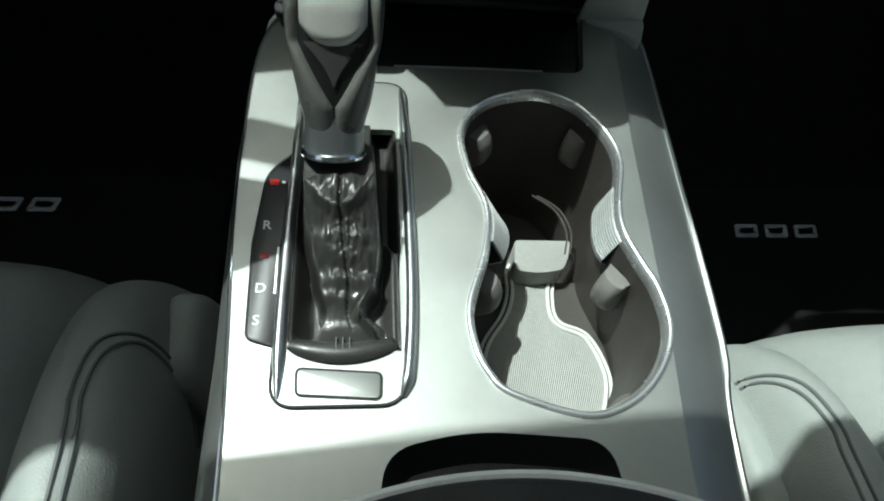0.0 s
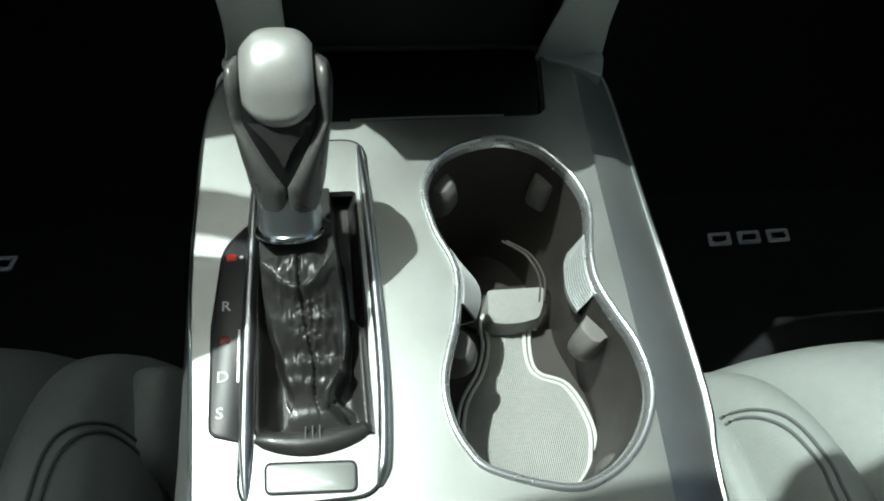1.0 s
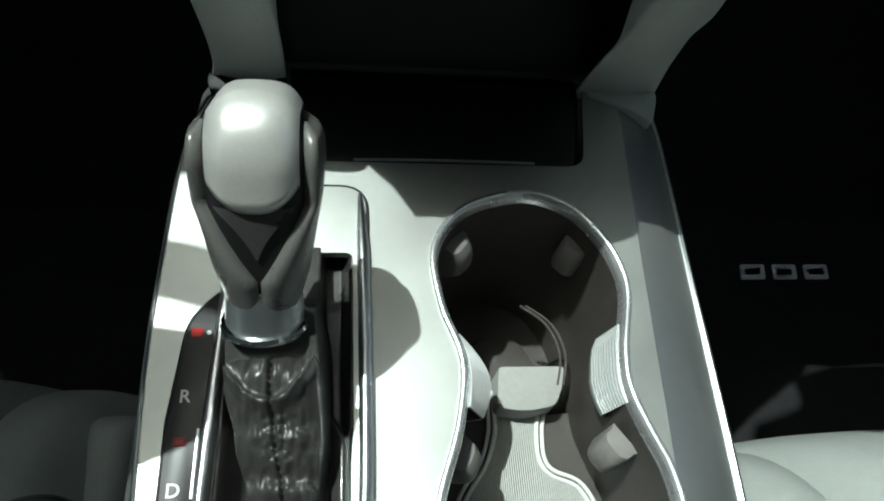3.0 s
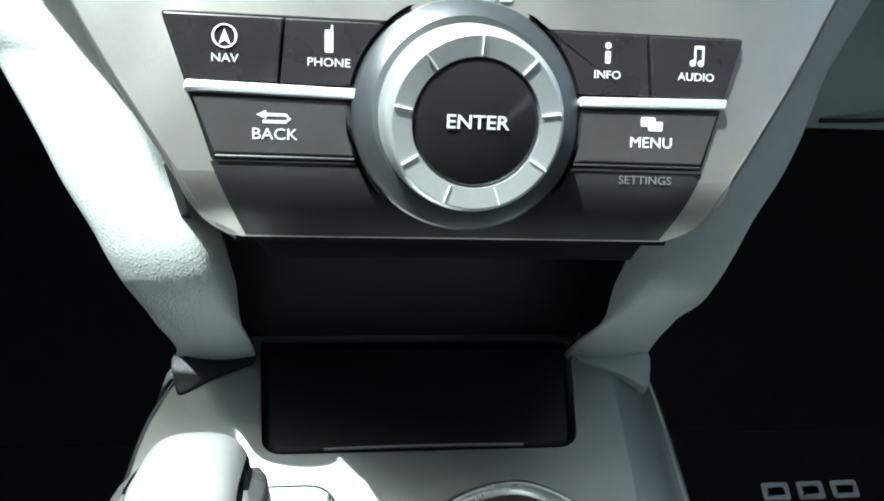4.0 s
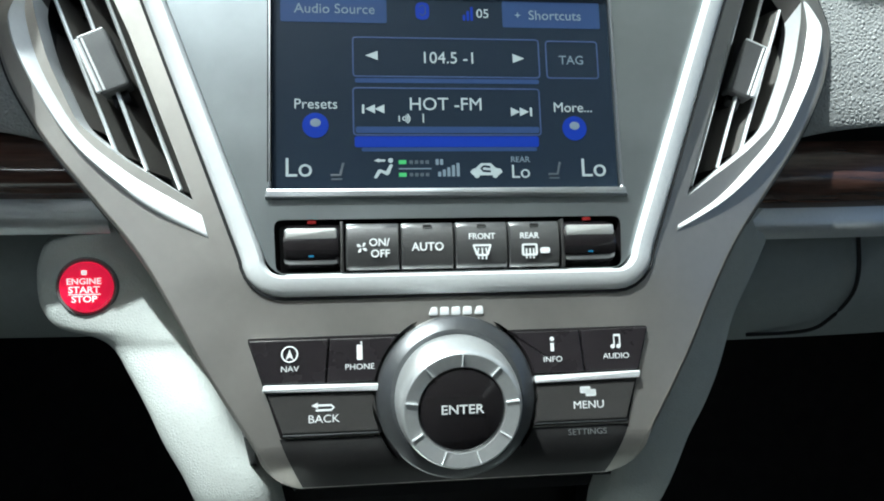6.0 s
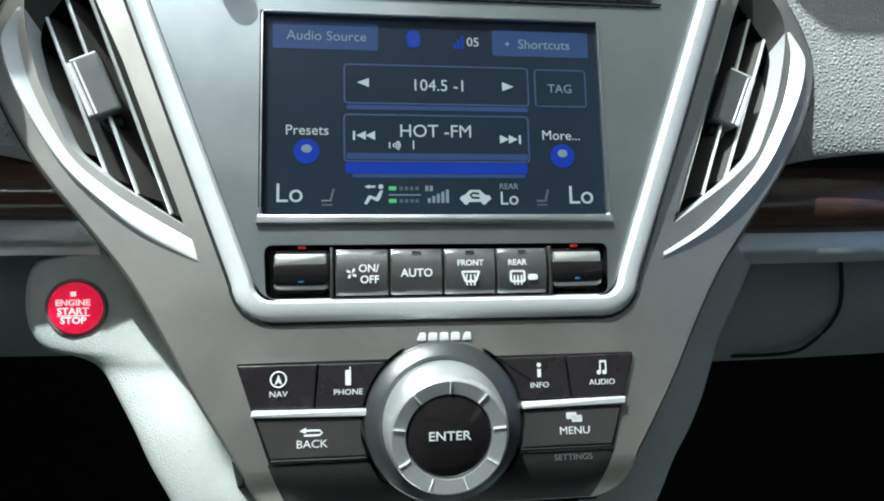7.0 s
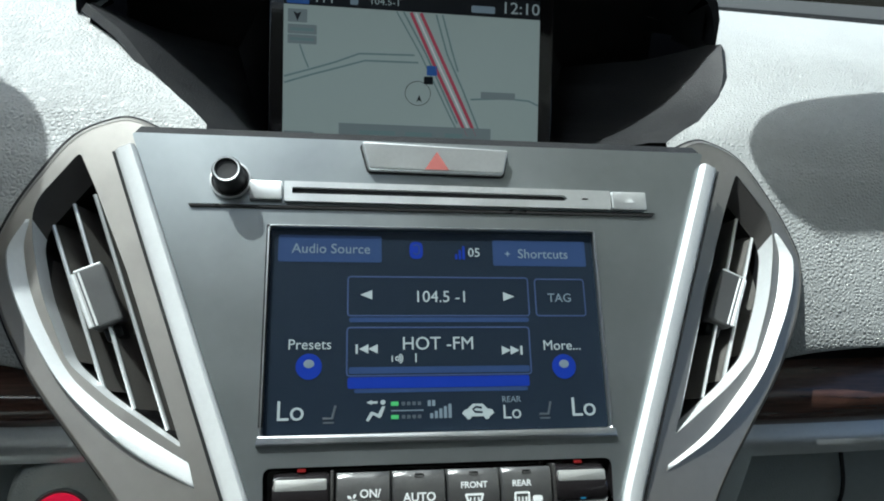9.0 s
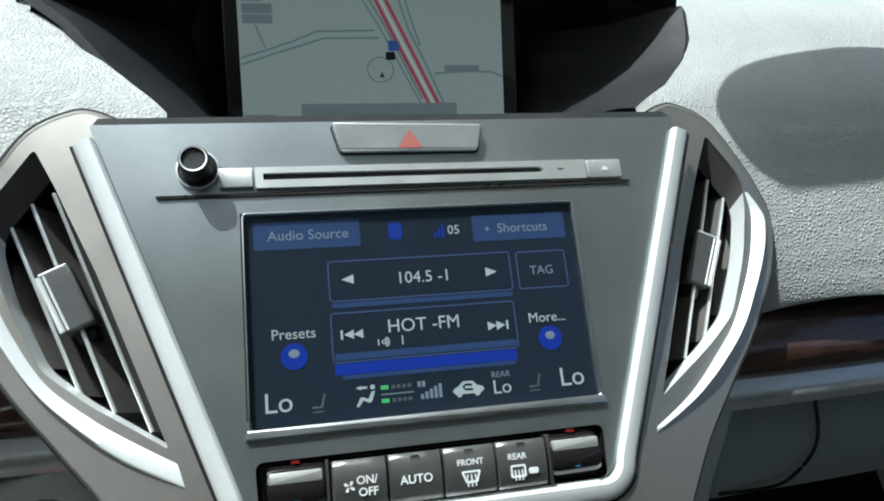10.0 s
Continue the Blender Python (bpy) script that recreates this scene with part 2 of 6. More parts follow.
def slab(M, loop, w0, w1, bevel=0.0006, bm=None, steps=2):
    """A plate from w0 up to w1 with a rounded upper edge."""
    loop = [Vector(p) for p in loop]
    ls = [lift(M, loop, w0)]
    if bevel:
        for j in range(steps + 1):
            a = j / steps * math.pi / 2
            top = (lambda f, g: (lambda x, y: f(x, y) + g))(w1, -bevel * (1 - math.sin(a))) if callable(w1) else w1 - bevel * (1 - math.sin(a))
            ls.append(lift(M, inset(loop, bevel * (1 - math.cos(a))), top))
    else:
        ls.append(lift(M, loop, w1))
    return rings(ls, bm=bm)


def holed(M, outer, holes, w0, w1, bm=None):
    """A plate with holes through it."""
    bm = bm or bmesh.new()
    fresh = []
    for lp in [outer, *holes]:
        vs = [bm.verts.new(q) for q in lift(M, [Vector(p) for p in lp], w1)]
        fresh += [bm.edges.new((vs[i - 1], vs[i])) for i in range(len(vs))]
    got = bmesh.ops.triangle_fill(bm, use_beauty=True, use_dissolve=False, edges=fresh)
    faces = [g for g in got["geom"] if isinstance(g, bmesh.types.BMFace)]
    ext = bmesh.ops.extrude_face_region(bm, geom=faces)
    down = M.to_3x3() @ Vector((0, 0, (w0 - (w1 if not callable(w1) else 0))))
    moved = [g for g in ext["geom"] if isinstance(g, bmesh.types.BMVert)]
    bmesh.ops.translate(bm, verts=moved, vec=down)
    return bm


def tube(points, r, n=8, closed=False, bm=None, flat=1.0, up=None):
    """A round or flattened bar along a line of world places."""
    pts = [Vector(p) for p in points]
    k = len(pts)
    loops = []
    for i in range(k):
        a = pts[i - 1] if (closed or i) else pts[0]
        b = pts[(i + 1) % k] if (closed or i < k - 1) else pts[-1]
        t = (b - a).normalized()
        ref = Vector(up) if up else (Vector((0, 0, 1)) if abs(t.z) < 0.9 else Vector((1, 0, 0)))
        s = t.cross(ref).normalized()
        q = s.cross(t)
        ri = r[i] if isinstance(r, (list, tuple)) else r
        loops.append([pts[i] + s * math.cos(j / n * 2 * math.pi) * ri + q * math.sin(j / n * 2 * math.pi) * ri * flat for j in range(n)])
    if closed:
        loops.append(loops[0])
        bm = rings(loops, False, False, bm=bm)
        bmesh.ops.remove_doubles(bm, verts=bm.verts, dist=1e-6)
        return bm
    return rings(loops, bm=bm)


def lathe(M, profile, n=48, bm=None):
    """A turned body about the frame's third axis. profile: (radius, height)."""
    loops = [[M @ Vector((max(r, 1e-5) * math.cos(j / n * 2 * math.pi), max(r, 1e-5) * math.sin(j / n * 2 * math.pi), h)) for j in range(n)] for r, h in profile]
    return rings(loops, profile[0][0] < 1e-4, profile[-1][0] < 1e-4, bm=bm)


def block(M, x0, x1, y0, y1, w0, w1, r=0.001, bevel=0.0005, bm=None):
    return slab(M, rounded([(x0, y0), (x1, y0), (x1, y1), (x0, y1)], r, 3), w0, w1, bevel, bm)


def sheet(rows, thick=0.0, bm=None):
    """A surface through rows of world places; with a thickness, a shell."""
    bm = bm or bmesh.new()
    vs = [[bm.verts.new(p) for p in row] for row in rows]
    for a, b in zip(vs, vs[1:]):
        for i in range(len(a) - 1):
            bm.faces.new((a[i], a[i + 1], b[i + 1], b[i]))
    if thick:
        bmesh.ops.recalc_face_normals(bm, faces=bm.faces)
        bmesh.ops.solidify(bm, geom=bm.faces[:], thickness=thick)
    return bm


def writing(name, text, M, x, y, w, size, mat, parent, align="CENTER", squash=1.0, label="", bold=0.0):
    """Letters in the built-in font, as a mesh lying on the frame M."""
    cu = bpy.data.curves.new(name, "FONT")
    cu.body, cu.size, cu.align_x, cu.align_y = text, size, align, "CENTER"
    cu.extrude, cu.resolution_u, cu.offset = 0.00008, 3, bold
    tmp = bpy.data.objects.new(name, cu)
    scene.collection.objects.link(tmp)
    dg = bpy.context.evaluated_depsgraph_get()
    me = bpy.data.meshes.new_from_object(tmp.evaluated_get(dg))
    bpy.data.objects.remove(tmp)
    me.transform(WORLD_OF[parent.name].inverted() @ M @ Matrix.Translation((x, y, w)) @ Matrix.Diagonal((squash, 1, 1, 1)))
    me.materials.clear()
    me.materials.append(mat)
    ob = new(name, me)
    ob.parent = parent
    WORLD_OF[ob.name] = WORLD_OF[parent.name]
    if label:
        tagged(ob, label)
    return ob


def stroke(M, pts, r, w, bm=None):
    """A flat drawn line on the frame M."""
    return tube([M @ Vector((x, y, w)) for x, y in pts], r, 4, bm=bm, flat=0.3, up=M.to_3x3() @ Vector((0, 0, 1)))


def mirror(pts, side):
    """Points of the right side, or the same mirrored to the left."""
    return [Vector((p[0] * side, p[1])) for p in pts]


# frames: CO lies on the console's top, ST on the face of the stack, NV on the upper screen
CO = pose(0.003, -0.0012, 0.418, 3.434)
A_ST = 50.37
ST = pose(0, 0.40, 0.6992, A_ST)
NV = pose(0.0025, 0.6065, 0.7687, 68)

# ---- the setting: floor, shell, ground ----
def box(x0, x1, y0, y1, z0, z1, bm=None):
    return slab(Matrix.Identity(4), [Vector((x0, y0)), Vector((x1, y0)), Vector((x1, y1)), Vector((x0, y1))], z0, z1, 0, bm)


ground = part("ground", box(-60, 60, -60, 60, -0.5, -0.4), M_GROUND)
tagged(ground, "grey asphalt ground outside the car", "ground", kind="structure")


def carpet_floor():
    rows = []
    for i in range(25):
        y = -1.0 + i * 0.08
        rise = 0.0 if y < 0.55 else (y - 0.55) ** 1.3 * 1.1
        rows.append([Vector((-0.74 + j * 0.0617, y, 0.066 + rise + 0.002 * noise.noise((j * 0.7, i * 0.8, 0)))) for j in range(25)])
    return sheet(rows, 0.02)


floor = part("floor", carpet_floor(), M_CARPET)
tagged(floor, "black carpet covering the car floor", "carpet floor", kind="structure")

def roof_lining():
    """The lining, with an unseen brow added to its front edge to shape the shadow."""
    rows = []
    for j in range(13):
        row = []
        for i in range(57):
            x = -0.70 + i * 0.025
            brow = max(0.0, min(1.0, (x + 0.165) / 0.05)) * max(0.0, min(1.0, (0.20 - x) / 0.05))
            brow = 0.024 * brow * brow * (3 - 2 * brow)
            q = x / 0.70
            row.append(Vector((x, 0.210 - j * 0.11 + (brow - 0.05 * q * q) * (1 - j / 12), 1.215 + 0.02 * math.sin(j / 12 * math.pi) - 0.05 * q ** 4)))
        rows.append(row)
    return sheet(rows, 0.03)


roof = part("ceiling", roof_lining(), M_ROOF)
tagged(roof, "pale grey fabric roof lining", "roof lining", kind="structure")


def blocker_sheet(pts, name, shift=(0.0, 0.0)):
    """An unseen sheet under the windscreen's upper edge, added to block the sun."""
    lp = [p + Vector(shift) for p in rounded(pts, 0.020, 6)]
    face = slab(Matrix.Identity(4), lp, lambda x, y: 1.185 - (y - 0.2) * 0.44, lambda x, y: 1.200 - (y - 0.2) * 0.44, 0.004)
    return tagged(part(name, face, M_BLOCKER), "unseen pale sheet added under the windscreen to block the sun", "sun visor", "sun visors")


# invented outlines, cut to fit the shadow edges on dash, console and seats
blocker_sheet([(0.66, 0.541), (0.66, 0.610), (0.228, 0.608), (0.165, 0.598), (0.133, 0.589), (0.111, 0.578), (0.092, 0.564), (0.090, 0.550), (0.104, 0.541)], "sun_blocker", (0.002, -0.022))
blocker_sheet([(0.02, 0.17), (0.66, 0.17), (0.66, 0.513), (0.10, 0.513), (0.098, 0.514), (0.036, 0.500), (0.036, 0.470), (-0.04, 0.45), (-0.04, 0.39), (0.02, 0.34)], "sun_blocker", (0.002, -0.022))
blocker_sheet([(-0.76, 0.170), (-0.585, 0.180), (-0.562, 0.212), (-0.524, 0.226), (-0.504, 0.222), (-0.478, 0.200), (-0.45, 0.205), (-0.44, 0.492), (-0.312, 0.490), (-0.281, 0.546), (-0.34, 0.592), (-0.75, 0.592)], "sun_blocker")
for side, nm in ((-1, "wall_west"), (1, "wall_east")):
    w = part(nm, box(min(side * 0.74, side * 0.80), max(side * 0.74, side * 0.80), -1.0, 1.15, 0.0, 0.84), M_TRIM)
    tagged(w, "grey plastic door trim of the car", "door trim", kind="structure")
    pillar = part("pillar", tube([(side * 0.74, 0.86, 0.82), (side * 0.71, 0.55, 1.03), (side * 0.67, 0.16, 1.19)], 0.035, 10), M_TRIM)
    tagged(pillar, "grey windscreen pillar trim", "pillar", kind="structure")
sail = part("trim", box(-0.775, -0.742, 0.36, 0.80, 0.842, 1.02), M_TRIM)
tagged(sail, "grey corner trim below the windscreen pillar", "door corner trim", kind="structure")
for side in (-1, 1):
    quarter = part("pillar", box(min(side * 0.742, side * 0.775), max(side * 0.742, side * 0.775), -1.0, -0.12, 0.842, 1.20), M_TRIM)
    tagged(quarter, "dark trim of the rear door and centre pillar", "pillar", kind="structure")
wall_back = part("wall_south", box(-0.80, 0.80, -1.06, -1.0, 0.0, 1.24), M_TRIM)
tagged(wall_back, "grey trim closing the rear", "rear trim", kind="structure")
bulkhead = part("wall_north", box(-0.80, 0.80, 1.17, 1.21, 0.0, 0.83), M_BLACK)
tagged(bulkhead, "black bulkhead ahead of the footwells", "bulkhead", kind="structure")


# ---- floor mats with a woven badge ----
def floor_mat(cx, y_badge, x0, x1):
    mat = thing("floor_mat", (cx, 0.40, 0.069), "black pile car floor mat with a grey badge", "floor mat", "front floor mats")
    out = rounded([(cx - 0.25, 0.12), (cx + 0.25, 0.12), (cx + 0.24, 0.56), (cx - 0.24, 0.56)], 0.04)
    part("mat_surface", slab(pose(0, 0, 0.068), out, 0.0, 0.010, 0.004), M_FLOORMAT, mat)
    part("mat_edging", tube([Vector((p.x, p.y, 0.074)) for p in out], 0.005, 6, True), M_CARPET, mat)
    w = (x1 - x0) / 3
    for k in range(3):
        a, b = x0 + k * w + 0.003, x0 + (k + 1) * w - 0.003
        lp = rounded([(a, y_badge - 0.010), (b - 0.004, y_badge - 0.010), (b, y_badge + 0.010), (a + 0.004, y_badge + 0.010)], 0.003, 3)
        inner = inset(lp, 0.0055)
        part("badge_shape", holed(pose(0, 0, 0.078), lp, [inner], 0.0, 0.0015), M_BADGE, mat, "grey woven badge shape")
    return mat


floor_mat(0.45, 0.481, 0.402, 0.524)
floor_mat(-0.47, 0.510, -0.530, -0.408)


# ---- seats ----
def seat(side, front, inner, seam_y, cover, label):
    """A front seat cushion with a rolled side bolster."""
    root = thing("car_seat", (side * (inner + 0.26), front - 0.25, 0.125), label, "car seat", "front seats")
    s = side

    def height(x, y, x0, x1, y0, y1, z0, z1, ex, ey):
        v, u = (x - (x0 + x1) / 2) / ((x1 - x0) / 2), (y - (y0 + y1) / 2) / ((y1 - y0) / 2)
        return z0 + (z1 - z0) * max(0.0, (1 - min(1.0, abs(u)) ** ey) * (1 - min(1.0, abs(v)) ** ex)) ** 0.5

    def cushion(x0, x1, y0, y1, z0, z1, ex, ey, n=44):
        rows = []
        for j in range(n + 1):
            u = -math.cos(j / n * math.pi)
            y = (y0 + y1) / 2 + (y1 - y0) / 2 * u
            row = []
            for i in range(n + 1):
                x = (x0 + x1) / 2 - (x1 - x0) / 2 * math.cos(i / n * math.pi)
                row.append(Vector((x, y, height(x, y, x0, x1, y0, y1, z0, z1, ex, ey) + 0.0016 * noise.noise((x * 22, y * 14, x0 * 9)))))
            rows.append(row)
        return sheet(rows)

    xa, xb = sorted((s * inner, s * (inner + 0.105)))
    bol = (xa, xb, front - 0.52, front, 0.14, 0.374, 2.4, 3.8)
    part("bolster", cushion(*bol), M_SEAT, root)
    xa, xb = sorted((s * (inner + 0.062), s * (inner + 0.47)))
    part("cushion", cushion(xa, xb, front - 0.50, front + 0.008, 0.14, 0.366, 7.0, 5.2), M_SEAT, root)
    xa, xb = sorted((s * (inner + 0.43), s * (inner + 0.53)))
    part("bolster", cushion(xa, xb, front - 0.52, front, 0.14, 0.376, 2.6, 5.0), M_SEAT, root)
    xa, xb = sorted((s * (inner - 0.016), s * (inner + 0.045)))
    part("side_cover", cushion(xa, xb, front - cover[0], front - cover[1], 0.13, cover[2], 3.0, 6.0), M_SEAT, root, "pale grey plastic seat side cover")
    # stitched seams: along the bolster, then round over its front corner
    for off in (0.0, 0.0055):
        flat = [(0.040 + off, seam_y - 0.40), (0.040 + off, seam_y - 0.20), (0.041 + off, seam_y - 0.12), (0.0435 + off, seam_y - 0.094), (0.040 + off, seam_y - 0.066 + off), (0.027, seam_y - 0.050 + off), (0.012, seam_y - 0.058 + off), (0.006, seam_y - 0.085 + off)]
        pts = []
        for p in spline([Vector((s * (inner + q[0]), q[1], 0)) for q in flat], 6, False):
            pts.append(Vector((p.x, p.y, height(p.x, p.y, *bol) + 0.0006)))
        part("seam", tube(pts, 0.0012, 6), M_SEAM, root, "dark stitched seam")
    return root


seat(-1, 0.303, 0.172, 0.240, (0.135, 0.040, 0.315), "pale grey leather driver's seat cushion, mostly shaded")
seat(1, 0.245, 0.166, 0.212, (0.50, 0.015, 0.335), "pale grey leather passenger seat cushion in sun")

# ---- centre console ----
console = thing("centre_console", (0, 0.2, 0.066), "silver painted centre console with chrome edging", "centre console")
CUP_RIM = spline([(0.0390, 0.3222), (0.0056, 0.3122), (-0.0120, 0.2880), (-0.0105, 0.2560), (-0.0022, 0.2280), (-0.0062, 0.1985), (-0.0168, 0.1665), (-0.0165, 0.1450), (-0.0108, 0.1288), (0.0005, 0.1165), (0.0350, 0.1045), (0.0560, 0.1080), (0.0735, 0.1195), (0.0861, 0.1359), (0.0922, 0.1540), (0.0908, 0.1761), (0.0845, 0.1945), (0.0792, 0.2140), (0.0806, 0.2331), (0.0872, 0.2600), (0.0866, 0.2770), (0.0800, 0.2945), (0.0652, 0.3130)], 6)
CUP = inset(CUP_RIM, 0.0028)
GATE = rounded([(-0.1130, 0.113), (-0.0505, 0.113), (-0.0432, 0.200), (-0.0435, 0.322), (-0.1075, 0.322), (-0.1122, 0.200)], [0.012, 0.012, 0.0, 0.014, 0.014, 0.0], 6)
NOTCH = rounded([(-0.064, 0.060), (0.050, 0.060), (0.046, 0.094), (-0.020, 0.1005), (-0.060, 0.092)], [0.0, 0.0, 0.014, 0.02, 0.014], 6)
TRAY = rounded([(-0.079, 0.3385), (0.076, 0.3385), (0.086, 0.405), (-0.086, 0.405)], [0.010, 0.010, 0.002, 0.002], 6)
EDGE_IN = [(-0.130, -0.20), (0.075, -0.20), (0.083, 0.08), (0.0895, 0.15), (0.097, 0.28), (0.103, 0.36), (0.104, 0.388), (0.096, 0.425), (-0.098, 0.425), (-0.122, 0.388), (-0.1355, 0.35), (-0.1390, 0.28), (-0.1390, 0.22), (-0.1345, 0.14), (-0.1320, 0.06)]
EDGE_OUT = [(-0.148, -0.20), (0.100, -0.20), (0.1130, 0.08), (0.1235, 0.15), (0.1280, 0.28), (0.1306, 0.36), (0.1290, 0.388), (0.110, 0.44), (-0.112, 0.44), (-0.134, 0.392), (-0.1390, 0.35), (-0.1428, 0.28), (-0.1432, 0.22), (-0.1425, 0.14), (-0.1440, 0.06)]
part("top_panel", holed(CO, EDGE_IN, [inset(CUP, -0.001), GATE, NOTCH, TRAY], -0.003, 0.0), M_CONSOLE, console, "pale silver satin-painted top panel", angle=20)
e_in, e_out = [Vector(p) for p in EDGE_IN], [Vector(p) for p in EDGE_OUT]
mid = [a.lerp(b, 0.55) for a, b in zip(e_in, e_out)]
part("edge_chamfer", rings([lift(CO, e_in, -0.0002), lift(CO, mid, -0.0045), lift(CO, e_out, -0.0125), lift(CO, inset(e_out, 0.003), -0.022)], False, False), M_CONSOLE, console, angle=50)
for side in (-1, 1):
    run = [p for p in e_out if p.x * side > 0 and -0.21 < p.y < 0.41]
    run.sort(key=lambda p: p.y)
    # a bright outer strip on the passenger's side, a fine line at the fold on the driver's
    if side > 0:
        line = spline([CO @ Vector((p.x + 0.0010, p.y, -0.0130)) for p in run], 6, False)
        part("edge_strip", tube(line, 0.0021, 8), M_CHROME, console, "thin chrome edging strip")
    else:
        fold = sorted([p for p in e_in if p.x < 0 and -0.21 < p.y < 0.40], key=lambda p: p.y)
        line = spline([CO @ Vector((p.x, p.y, 0.0002)) for p in fold], 6, False)
        part("edge_strip", tube(line, 0.0011, 8), M_CHROME, console, "thin chrome edging strip")
    wall = [[Vector((side * (abs(p.x) - 0.004), p.y, CO.translation.z + p.y * 0.06 - 0.016)) for p in run], [Vector((side * (abs(p.x) + 0.002), p.y, 0.30)) for p in run], [Vector((side * (abs(p.x) + 0.010), p.y, 0.066)) for p in run]]
    part("side_panel", sheet(wall, 0.004), M_BLACK, console, "black carpeted side panel")
part("front_panel", sheet([[Vector((-0.13, 0.43, 0.066)), Vector((0.13, 0.43, 0.066))], [Vector((-0.118, 0.438, 0.425)), Vector((0.118, 0.438, 0.425))]], 0.004), M_BLACK, console)
# storage tray with a lidded pocket under the stack
part("tray_lid", slab(CO, inset(TRAY, 0.0012), -0.022, -0.0030, 0.004, steps=4), M_BLACK, console, "black storage tray lid")
for x0, x1 in ((-0.050, 0.049),):
    part("lid_lip", tube([CO @ Vector((x0 + (x1 - x0) * k / 10, 0.3425 - 0.0006 * (k - 5) ** 2 / 25, -0.0026)) for k in range(11)], 0.0008, 6), M_SATIN, console, "thin bright lip of the tray lid")
part("tray_back", sheet([[Vector((-0.10, 0.408, 0.438)), Vector((0.10, 0.408, 0.438))], [Vector((-0.11, 0.430, 0.52)), Vector((0.11, 0.430, 0.52))], [Vector((-0.11, 0.40, 0.60)), Vector((0.11, 0.40, 0.60))]], 0.004), M_BLACK, console, "black pocket behind the tray")
for side in (-1, 1):
    part("tray_side", sheet([[Vector((side * 0.096, 0.392, 0.432)), Vector((side * 0.094, 0.430, 0.436))], [Vector((side * 0.094, 0.385, 0.48)), Vector((side * 0.097, 0.435, 0.50))], [Vector((side * 0.094, 0.368, 0.54)), Vector((side * 0.110, 0.44, 0.56))], [Vector((side * 0.090, 0.345, 0.603)), Vector((side * 0.125, 0.45, 0.63))]], 0.003), M_BLACK, console, "black side wall of the tray")
part("finger_notch", rings([lift(CO, NOTCH, -0.0008), lift(CO, inset(NOTCH, 0.004), -0.010), lift(CO, inset(NOTCH, 0.010), -0.016)], False, True), M_BLACK, console, "dark finger notch before the lid")

# roller lid at the rear
lid = thing("storage_lid", (0, -0.05, 0.42), "dark console storage lid with a chrome front strip", "storage lid")
arc = [(-0.118 + 0.0098 * k, 0.0755 - 0.030 * ((k - 11.2) / 12) ** 2) for k in range(24)]
LID = [Vector(p) for p in arc] + [Vector((0.107, -0.19)), Vector((-0.118, -0.19))]
part("lid_body", slab(CO, LID, 0.0006, 0.016, 0.005, steps=4), M_HOOD, lid)
part("lid_strip", tube([CO @ Vector((x, y + 0.0012, 0.0095)) for x, y in arc], 0.0030, 8, flat=1.3), M_STRIP, lid, "curved chrome front strip")

# ---- gear selector gate, labels, boot ----
gate = thing("gear_selector", (-0.078, 0.215, 0.425), "automatic gear selector with a leather boot and chrome surround", "gear selector")
OPEN = rounded([(-0.1065, 0.1440), (-0.0540, 0.1420), (-0.0500, 0.200), (-0.0505, 0.283), (-0.1030, 0.283), (-0.1060, 0.200)], [0.003, 0.003, 0, 0.004, 0.004, 0], 4)
for xs in ([(-0.1094, 0.1165), (-0.1098, 0.150), (-0.1092, 0.200), (-0.1075, 0.250), (-0.1055, 0.318)], [(-0.0512, 0.1165), (-0.0480, 0.130), (-0.0455, 0.160), (-0.0447, 0.200), (-0.0450, 0.260), (-0.0468, 0.318)]):
    run = spline([Vector(p) for p in xs], 8, False)
    rows = []
    n_r = len(run)
    for dx, h in ((-0.0034, 0.0015), (-0.0031, 0.0042), (-0.0018, 0.0062), (0.0, 0.0066), (0.0018, 0.0056), (0.0031, 0.0030), (0.0034, 0.0)):
        row = []
        for i, p in enumerate(run):
            taper = min(1.0, (i + 0.3) / 6, (n_r - i - 0.7) / 5)
            row.append(CO @ Vector((p.x + dx * (0.35 + 0.65 * taper), p.y, h * (0.25 + 0.75 * taper))))
        rows.append(row)
    part("gate_rail", sheet(rows), M_EDGE, gate, "polished metal side rail", angle=60)
part("gate_seam", tube([CO @ Vector((p.x, p.y, 0.0012)) for p in inset(GATE, -0.0002)], 0.0007, 6, True), M_RUBBER, gate, "thin dark seam round the gate")
part("gate_plate", holed(CO, inset(GATE, 0.0006), [OPEN], -0.003, 0.0018), M_CONSOLE, gate, "silver plate round the boot")
lp = rounded([(-0.1005, 0.1187), (-0.0620, 0.1160), (-0.0616, 0.1282), (-0.1008, 0.1312)], 0.0025, 4)
part("lock_cover", slab(CO, lp, 0.0, 0.0027, 0.0005), M_CONSOLE, gate, "small silver shift-lock cover")
part("lock_gap", rings([lift(CO, inset(lp, -0.0011), 0.0019), lift(CO, inset(lp, -0.0011), 0.0022), lift(CO, inset(lp, 0.0002), 0.0022)], False, False), M_RUBBER, gate, "dark gap round the cover")

